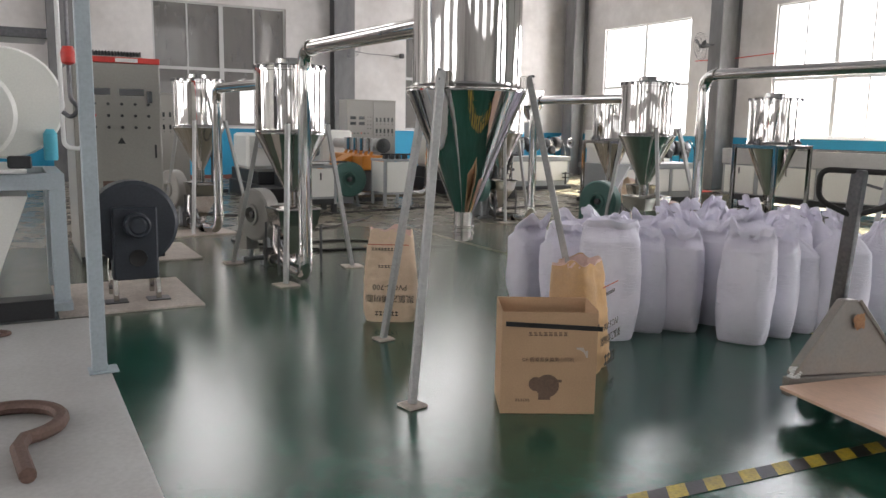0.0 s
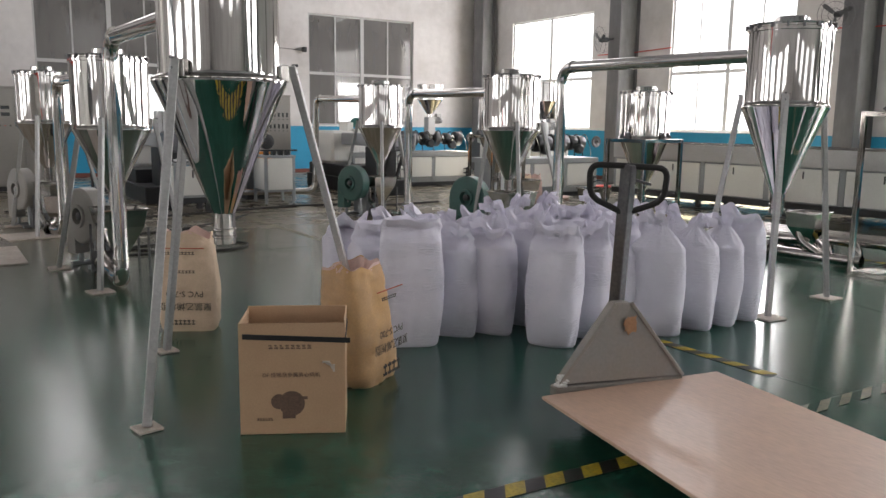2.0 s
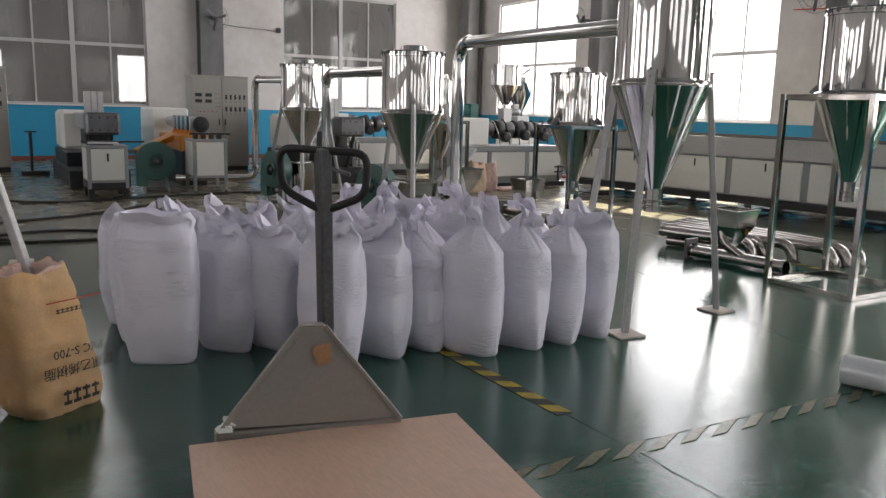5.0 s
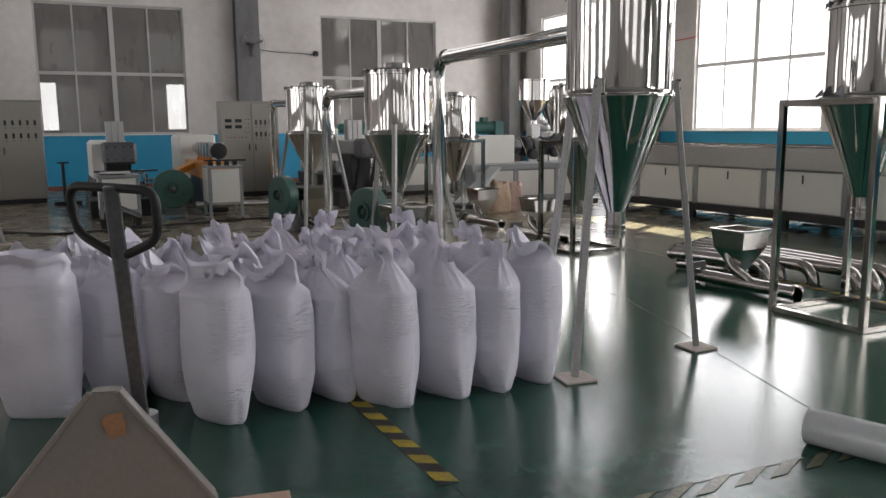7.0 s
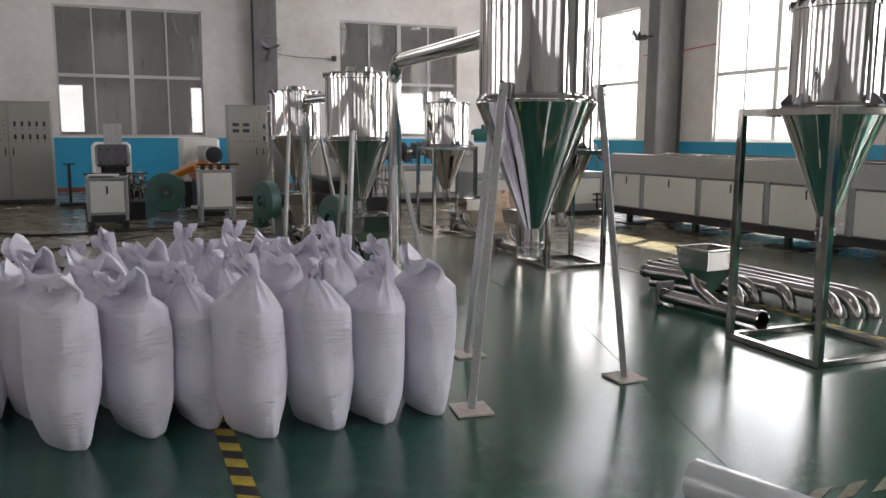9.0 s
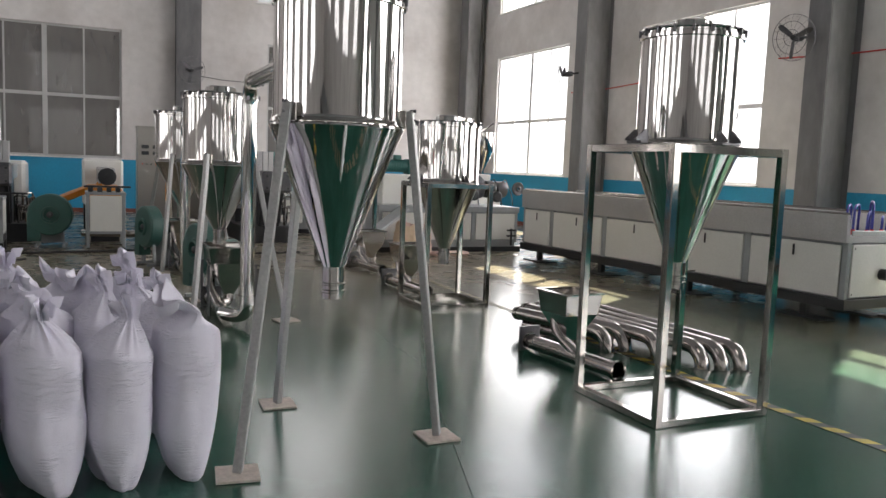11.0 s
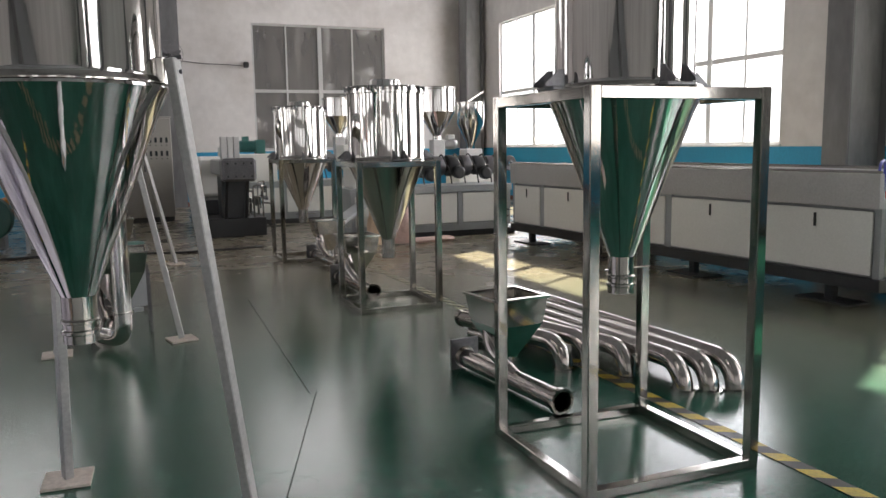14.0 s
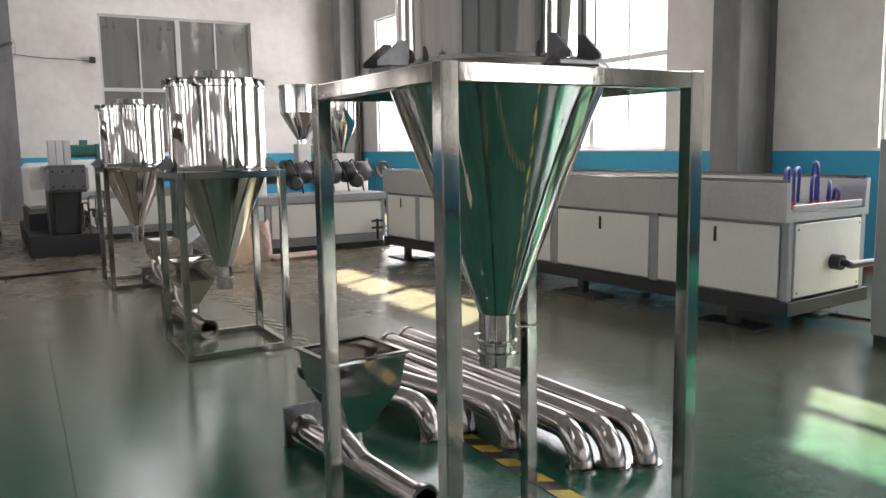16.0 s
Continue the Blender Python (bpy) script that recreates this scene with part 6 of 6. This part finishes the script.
def extruder(x0, x1, y0, y1, label, hopper, gear_w, panels=3, vents=False):
    """A long extruder: panelled base, cream gearbox, motor on top, barrel with blower housings, hopper."""
    ob = thing("extruder", (x0, y0, 0), label, "extruder", "extruders")
    w, d, h = x1 - x0, y1 - y0, 0.8
    part("skid", box(B(), -0.05, w + 0.1, 0.03, d - 0.03, 0.001, 0.09, 0.004), BLACK, ob)
    bm = B()
    box(bm, 0.03, w - 0.03, 0.03, d - 0.03, 0.09, 0.7)
    step = w / panels
    for i in range(panels + 1):
        x = min(max(i * step - 0.035, 0), w - 0.07)
        box(bm, x, x + 0.07, 0.0, 0.06, 0.16, 0.7, 0.003)
    box(bm, -0.02, w + 0.02, -0.02, d + 0.02, 0.7, h, 0.004), box(bm, 0, w, 0.006, d, 0.16, 0.2)
    part("frame", bm, FRAME_GREY, ob)
    for i in range(panels):
        pn = part("panel", box(B(), i * step + 0.05, (i + 1) * step - 0.05, 0.0, 0.02, 0.22, 0.68, 0.003), PANEL, ob)
        if vents and i == 0:
            for k in range(2):
                part("vent", lathe(B(), [(0, -0.004), (0.09, -0.004), (0.09, 0.002), (0, 0.002)], 24, Matrix.Translation((i * step + 0.25 + 0.3 * k, -0.001, 0.45)) @ Matrix.Rotation(pi / 2, 4, "X")), BLACK, pn)
    gb = part("gearbox", box(B(), 0.08, 0.08 + gear_w, 0.12, d - 0.12, h + 0.001, h + 0.52, 0.02), PANEL, ob, "cream painted gearbox housing")
    part("lubrication_unit", box(B(), -0.04, 0.12, 0.2, d - 0.2, h + 0.3, h + 0.66, 0.01), PANEL, ob)
    motor(ob, (0.2, d / 2, h + 0.66), (1, 0, 0), 0.11, 0.5)
    part("motor_bracket", box(B(), 0.62, 0.8, d / 2 - 0.12, d / 2 + 0.12, h + 0.52, h + 0.78, 0.01), MOTOR, ob)
    bx0 = 0.1 + gear_w
    part("barrel", rod(B(), (bx0, d / 2, h + 0.3), (w - 0.05, d / 2, h + 0.3), 0.1, 24), TUBE_STEEL, ob)
    rb = random.Random(int(x0 * 7))
    n = 7
    for i in range(n):
        x = bx0 + 0.14 + (w - bx0 - 0.3) * i / (n - 1)
        q, wd = rb.uniform(0.13, 0.18), rb.uniform(0.06, 0.1)
        part("heater_drum", lathe(B(), [(0.1, -wd), (q, -wd), (q + 0.008, -wd + 0.02), (q + 0.008, wd - 0.02), (q, wd), (0.1, wd)], 28, Matrix.Translation((x, d / 2, h + 0.3)) @ Matrix.Rotation(pi / 2, 4, "Y")), (DARKSTEEL, BLACK, DARKSTEEL, BLACK)[i % 4], ob)
        if i % 2:
            fz = h + rb.uniform(0.12, 0.2)
            part("barrel_fan", lathe(B(), [(0, 0), (0.06, 0), (0.1, 0.02), (0.1, 0.12), (0.07, 0.14), (0, 0.14)], 20, Matrix.Translation((x + 0.04, d / 2 - 0.16, fz)) @ Matrix.Rotation(pi / 2, 4, "X")), BLACK, ob, "round black cooling fan housing")
        cab = rounded([(x, d / 2 - 0.1, h + 0.3 + q), (x, d / 2 - 0.2, h + 0.45 + q * 0.3), (x + 0.12, d / 2 - 0.25, h + 0.2), (x + 0.16, d / 2 - 0.22, h + 0.02)], 0.08, 4)
        part("lead", tube(B(), cab, 0.012, 6), RUBBER if i % 3 else TUBE_STEEL, ob)
    part("hand_wheel", lathe(B(), [(0.06, -0.02), (0.11, -0.03), (0.125, 0.0), (0.11, 0.03), (0.06, 0.02), (0.03, 0.04), (0.03, -0.04), (0.06, -0.02)], 28, Matrix.Translation((w + 0.02, d / 2 - 0.35, h + 0.33)) @ Matrix.Rotation(pi / 2, 4, "X")), DARKSTEEL, ob, "dark steel die clamp wheel")
    hx, hy, z0, z1, r = hopper
    round_hopper(ob, hx - x0, hy - y0, z0, z1, r)
    part("feed_throat", box(B(), hx - x0 - 0.1, hx - x0 + 0.1, hy - y0 - 0.1, hy - y0 + 0.1, h + 0.4, z0 + 0.02, 0.01), TROUGH, ob)
    motor(ob, (hx - x0 + 0.12, hy - y0, z0 - 0.06), (1, 0, 0), 0.08, 0.22, TROUGH)
    # drain valve stand at the die end
    p = Vector((w - 0.15, -0.06, 0.12))
    part("valve_stand", rod(B(), p, p + Vector((0, 0, 0.3)), 0.02, 10), BLACK, ob)
    for z in (0.22, 0.32):
        part("valve_arm", beam(B(), p + Vector((-0.09, 0, z - 0.05)), p + Vector((0.09, 0, z - 0.05)), 0.03), BLACK, ob)
    return ob


extruder(10.3, 12.95, 12.3, 13.15, "long extruder with cream panels and dark cooling fans", (11.95, 12.95, 1.5, 2.34, 0.3), 0.85, 3)
extruder(8.9, 12.1, 15.8, 16.6, "long extruder with cream panels and dark cooling fans", (11.16, 16.2, 1.6, 2.36, 0.3), 0.9, 3, True)


def hopper_stand(x, y):
    ob = thing("loading_hopper", (x, y, 0), "small steel loading hopper on a grey machine stand", "hopper")
    part("cabinet", box(B(), -0.35, 0.35, -0.25, 0.35, 0.001, 1.0, 0.02), PANEL, ob)
    part("gear_block", box(B(), -0.16, 0.16, -0.16, 0.16, 1.001, 1.36, 0.02), TROUGH, ob)
    round_hopper(ob, 0, 0, 1.36, 2.16, 0.24)
    part("lid_handle", beam(B(), (-0.05, 0, 2.18), (0.25, 0, 2.36), 0.03), TUBE_STEEL, ob)


hopper_stand(12.95, 13.85)

# paper bags and boards by the far extruder
bag = paper_bag((10.62, 11.9, 0), 10, 0.4, 0.26, 0.52, KRAFT, LINER, "tan paper bag slumped against the extruder", 9)
bag = paper_bag((10.95, 11.95, 0), -20, 0.3, 0.26, 0.5, LINER, LINER, "pale pink plastic bag beside a paper bag", 12)
solid("folded_sack", box(B(), -0.35, 0.35, -0.12, 0.12, 0.001, 0.07, 0.03), LINER, "pale folded sack lying by the extruder", "sack", at=(11.4, 11.85, 0), turn=6)
ob = thing("feed_chute", (10.6, 11.2, 0), "inclined grey steel chute leading to the extruder", "chute")
part("trough", beam(B(), (-1.0, 0.2, 0.22), (0.1, 1.0, 0.75), 0.22, 0.05, 0.006), FRAME_GREY, ob)
part("leg", beam(B(), (-0.6, 0.48, 0.0), (-0.6, 0.48, 0.4), 0.04), FRAME_GREY, ob)

# control post by the far cabinets
ob = thing("barrier_post", (3.72, 17.2, 0), "black post with a crossbar on a heavy foot", "post")
part("foot", box(B(), -0.2, 0.3, -0.12, 0.12, 0.001, 0.08, 0.01), BLACK, ob)
part("pole", rod(B(), (0, 0, 0.08), (0, 0, 0.84), 0.03, 12), BLACK, ob)
part("crossbar", beam(B(), (-0.1, 0, 0.84), (0.12, 0, 0.84), 0.03), BLACK, ob)

# ---- the mixing machine and blower where the walk begins ----
bm = B()
box(bm, -6.0, 0.36, 1.4, 6.25, 0.0, 0.055, 0.006)
solid("machine_plinth", bm, PLINTH, "pale grey painted plinth with scuffed edge", "plinth", kind="structure")
ob = thing("hoist_post", (0.3, 4.84, 0.055), "light blue-grey square steel hoist post on a base plate", "post")
part("post", box(B(), -0.04, 0.04, -0.04, 0.04, 0.012, 3.6, 0.004), BLUEGREY, ob)
part("base_plate", box(B(), -0.06, 0.1, -0.07, 0.07, 0.001, 0.012, 0.002), BLUEGREY, ob)
part("arm", box(B(), -1.6, -0.041, -0.035, 0.035, 2.45, 2.56, 0.004), BLUEGREY, ob)
part("jib", box(B(), -0.05, 0.05, 0.041, 1.1, 3.15, 3.27, 0.004), BLUEGREY, ob)
post = ob
ob = part("chain_hoist", box(B(), -0.1, 0.1, 0.6, 0.82, 2.85, 3.15, 0.02), RED, post, "red chain hoist")
ob.location = (0, 0, 0)
HOIST = Matrix.Translation((-0.03, 0.71, -0.055))
part("chain", rod(B(), HOIST @ Vector((0, 0, 1.94)), HOIST @ Vector((0, 0, 2.91)), 0.012, 8), DARKSTEEL, ob)
part("hook", tube(B(), [HOIST @ p for p in rounded([(0, 0, 1.84), (0, 0, 1.62), (0.05, 0, 1.56), (0.0, 0, 1.5), (-0.05, 0, 1.54)], 0.03, 4)], 0.014, 8), DARKSTEEL, ob)
part("swivel", lathe(B(), [(0, 1.82), (0.04, 1.84), (0.045, 1.9), (0.03, 1.94), (0, 1.94)], 16, HOIST), RED, ob)
ob = thing("mixing_machine", (-0.6, 6.6, 0), "cream mixing machine on a light blue-grey steel frame", "machine")
bm = B()
for x in (-1.6, 0.76):
    for y in (0.0, 1.0):
        box(bm, x, x + 0.11, y, y + 0.11, 0.06, 0.97, 0.004)
box(bm, -1.6, 0.87, 0, 0.11, 0.97, 1.09, 0.004), box(bm, -1.6, 0.87, 1.0, 1.11, 0.97, 1.09, 0.004), box(bm, 0.76, 0.87, 0.11, 1.0, 0.97, 1.09, 0.004)
box(bm, -1.6, 0.88, -0.08, 0.2, 0.0565, 0.12, 0.004)
part("frame", bm, BLUEGREY, ob)
part("black_skid", box(B(), -1.6, 0.74, -0.3, -0.09, 0.0565, 0.2, 0.005), BLACK, ob)
part("deck", box(B(), -1.6, 0.62, -0.1, 1.1, 1.1, 1.13, 0.004), WHITE, ob)
bm = B()
lathe(bm, [(0, -0.4), (0.34, -0.4), (0.37, -0.36), (0.37, 0.36), (0.34, 0.4), (0, 0.4)], 40, Matrix.Translation((0.22, 0.5, 1.52)) @ Matrix.Rotation(pi / 2, 4, "X"))
part("drum", bm, PANEL, ob)
bm = B()
lathe(bm, [(0, -0.35), (0.44, -0.35), (0.46, -0.3), (0.46, 0.3), (0.44, 0.35), (0, 0.35)], 40, Matrix.Translation((0.5, 1.3, 1.62)) @ Matrix.Rotation(pi / 2, 4, "X"))
part("drum", bm, PANEL, ob)
part("motor_block", box(B(), 0.2, 0.42, -0.05, 0.2, 1.14, 1.42, 0.02), DARK, ob)
part("clamp", box(B(), 0.5, 0.66, 0.0, 0.14, 1.13, 1.22, 0.01), BLACK, ob)
part("upper_body", box(B(), -1.4, 0.3, 0.1, 1.0, 1.9, 3.4, 0.05), PANEL, ob)
bm = B()
v = [bm.verts.new(p) for p in ((-0.2, 0.1, 0.2), (0.35, 0.1, 0.2), (0.62, 0.1, 0.92), (-0.5, 0.1, 0.92), (-0.2, 0.8, 0.2), (0.35, 0.8, 0.2), (0.62, 0.8, 0.92), (-0.5, 0.8, 0.92))]
for q in ((0, 1, 2, 3), (4, 7, 6, 5), (0, 4, 5, 1), (1, 5, 6, 2), (2, 6, 7, 3), (3, 7, 4, 0)):
    bm.faces.new([v[i] for i in q])
part("discharge_chute", bm, PANEL, ob)
part("upper_shelf", box(B(), -1.2, 0.8, -0.2, 0.3, 2.05, 2.12, 0.005), DARKSTEEL, ob)
part("gas_bottle", lathe(B(), [(0, 1.2), (0.05, 1.2), (0.055, 1.22), (0.055, 1.42), (0.03, 1.46), (0, 1.46)], 20, Matrix.Translation((0.83, 0.9, -0.05))), CYAN, ob, "small blue cylinder")
part("white_pipe", tube(B(), rounded([(0.86, -0.35, 2.4), (0.86, -0.35, 1.3), (0.98, -0.35, 1.28), (0.98, -0.35, 1.5)], 0.05, 5), 0.016, 10), WHITE, ob)
# ring-shaped iron piece on the plinth
bm = B()
pts = [(-0.18 + 0.24 * cos(a), 4.05 + 0.24 * sin(a), 0.09) for a in [radians(150 - 13 * i) for i in range(18)]]
pts += [(-0.13, 3.72, 0.09), (-0.1, 3.4, 0.09)]
solid("iron_hook", tube(bm, pts, 0.034, 10), IRON, "heavy brown rusty iron hook lying on the plinth", "hook")
cable([(-0.9, 6.1, 0.075), (-0.3, 6.05, 0.075), (-0.1, 5.9, 0.075), (-0.6, 5.7, 0.075), (-1.2, 5.8, 0.075)], 0.014, "coiled dark red cable on the plinth", IRON)


def board(c, w, d, turn, label):
    return solid("wooden_board", box(B(), -w / 2, w / 2, -d / 2, d / 2, 0.0015, 0.018, 0.002), PLATE, label, "board", "floor boards", at=(*c, 0), turn=turn)


board((0.72, 7.16), 1.08, 1.28, 0, "pale scuffed board under the dark blower")
board((1.42, 9.45), 0.62, 1.25, 0, "pale board in front of a cabinet")
board((2.1, 10.95), 0.9, 0.6, 8, "pale board under a feed hopper")


def dark_blower():
    ob = thing("blower", (0.79, 6.95, 0.018), "large dark blue-black blower on steel legs standing on a board", "blower", "blowers")
    zc = 0.64
    m = Matrix.Translation((0, 0.06, zc)) @ Matrix.Rotation(pi / 2, 4, "X")
    part("volute", lathe(B(), [(0, -0.2), (0.3, -0.2), (0.345, -0.17), (0.35, 0.09), (0.32, 0.12), (0.14, 0.13), (0, 0.13)], 56, m), DARK, ob)
    part("housing", box(B(), -0.18, 0.17, -0.12, 0.08, 0.18, zc + 0.14, 0.015), DARK, ob)
    part("motor_cap", lathe(B(), [(0.0, 0.1), (0.1, 0.1), (0.1, 0.36), (0.085, 0.37), (0.07, 0.36), (0.055, 0.37), (0.0, 0.37)], 28, Matrix.Translation((0, 0, zc)) @ Matrix.Rotation(pi / 2, 4, "X") @ Matrix.Translation((0, 0, -0.1))), DARK, ob)
    part("outlet_hole", lathe(B(), [(0, 0.0), (0.055, 0.0), (0.07, 0.006), (0.075, -0.01)], 24, Matrix.Translation((0.01, -0.121, 0.36)) @ Matrix.Rotation(pi / 2, 4, "X")), RUBBER, ob)
    for x in (-0.17, 0.16):
        leg = part("leg", box(B(), x - 0.02, x + 0.02, -0.12, -0.06, 0.01, 0.19, 0.003), TUBE_STEEL, ob)
        part("pad", box(B(), x - 0.09, x + 0.09, -0.16, 0.0, 0.001, 0.011, 0.002), DARKSTEEL, leg)
        part("leg", box(B(), x - 0.02, x + 0.02, 0.24, 0.3, 0.001, 0.36, 0.003), TUBE_STEEL, ob)


dark_blower()


# ---- wall fittings ----
def wall_fan(p, aim, label):
    """An industrial wall fan at rest: motor, three blades, wire guard, bracket."""
    ob = new("wall_fan")
    ob.matrix_world = look(p, Vector(p) + Vector(aim)) @ Matrix.Rotation(pi, 4, "Y")
    tagged(ob, label, "fan", "wall fans")
    part("motor", lathe(B(), [(0, -0.2), (0.05, -0.2), (0.06, -0.17), (0.06, -0.02), (0.05, 0.0), (0.04, 0.05), (0, 0.06)], 20), BLACK, ob)
    for k in range(3):
        bm = B()
        a = radians(120 * k + 20)
        vs = []
        for rr, wd in ((0.05, 0.03), (0.15, 0.035), (0.26, 0.04), (0.31, 0.02)):
            for s in (-1, 1):
                vs.append(bm.verts.new(Matrix.Rotation(a, 3, "Z") @ Vector((rr, s * wd, 0.02 + s * wd * 0.4))))
        for i in range(3):
            bm.faces.new((vs[2 * i], vs[2 * i + 2], vs[2 * i + 3], vs[2 * i + 1]))
        bmesh.ops.solidify(bm, geom=bm.faces[:], thickness=0.003)
        part("blade", bm, DARKSTEEL, ob)
    def ring(rr, z):
        return tube(B(), [(rr * cos(2 * pi * i / 32), rr * sin(2 * pi * i / 32), z) for i in range(33)], 0.005, 5)
    guard = part("guard", ring(0.34, 0.03), DARKSTEEL, ob, "thin wire guard")
    part("guard_ring", ring(0.24, 0.085), DARKSTEEL, guard), part("guard_ring", ring(0.12, 0.09), DARKSTEEL, guard)
    for i in range(16):
        a = 2 * pi * i / 16
        part("guard_wire", tube(B(), [(q * cos(a), q * sin(a), z) for q, z in ((0.05, 0.095), (0.24, 0.085), (0.34, 0.03), (0.3, -0.08))], 0.002, 4), DARKSTEEL, guard)
    part("bracket", beam(B(), (0, 0, -0.15), (0, 0.0, -0.34), 0.04), BLACK, ob)
    return ob


wall_fan((8.34, 20.88, 3.62), (0.25, -1, -0.15), "black wall fan on a column")
wall_fan((15.5, 15.0, 3.6), (-1, 0.35, -0.15), "black wall fan on a column")
wall_fan((15.5, 8.75, 3.6), (-1, -0.2, -0.15), "black wall fan on a column")
ob = thing("wall_wire", (8.6, 21.56, 0), "thin dark wire strung along the wall to a small lamp holder", "wire")
part("wire", tube(B(), [(0.0, -0.02, 3.56), (0.6, -0.02, 3.5), (1.2, -0.02, 3.49), (1.62, -0.02, 3.46)], 0.008, 6), BLACK, ob)
part("holder", box(B(), 1.55, 1.68, -0.12, -0.005, 3.42, 3.56, 0.02), BLACK, ob)
for a, b in (((16.46, 16.1, 3.35), (16.46, 13.55, 3.38)), ((16.44, 9.9, 3.5), (16.44, 7.3, 3.42))):
    solid("red_rope", tube(B(), [Vector(a) - Vector(a), (Vector(b) - Vector(a)) * 0.5 - Vector((0, 0, 0.03)), Vector(b) - Vector(a)], 0.012, 6), RED, "thin red rope strung along the wall", "rope", "red ropes", at=a)
solid("red_tray", box(B(), 0, 0.5, 0, 0.25, 0.001, 0.06, 0.01), RED, "low red plastic tray on the floor by the wall", "tray", at=(14.2, 13.6, 0))
# machine beyond the tank's end
ob = thing("grey_cabinet", (13.32, 4.5, 0), "grey steel machine cabinet standing by the tank", "cabinet")
part("body", box(B(), 0, 0.8, 0, 0.6, 0.06, 1.46, 0.01), FRAME_GREY, ob)
part("front_panel", box(B(), 0.05, 0.75, -0.006, 0.01, 0.12, 1.36, 0.004), PANEL, ob)
part("base", box(B(), 0.02, 0.78, 0.02, 0.58, 0.001, 0.06), BLACK, ob)
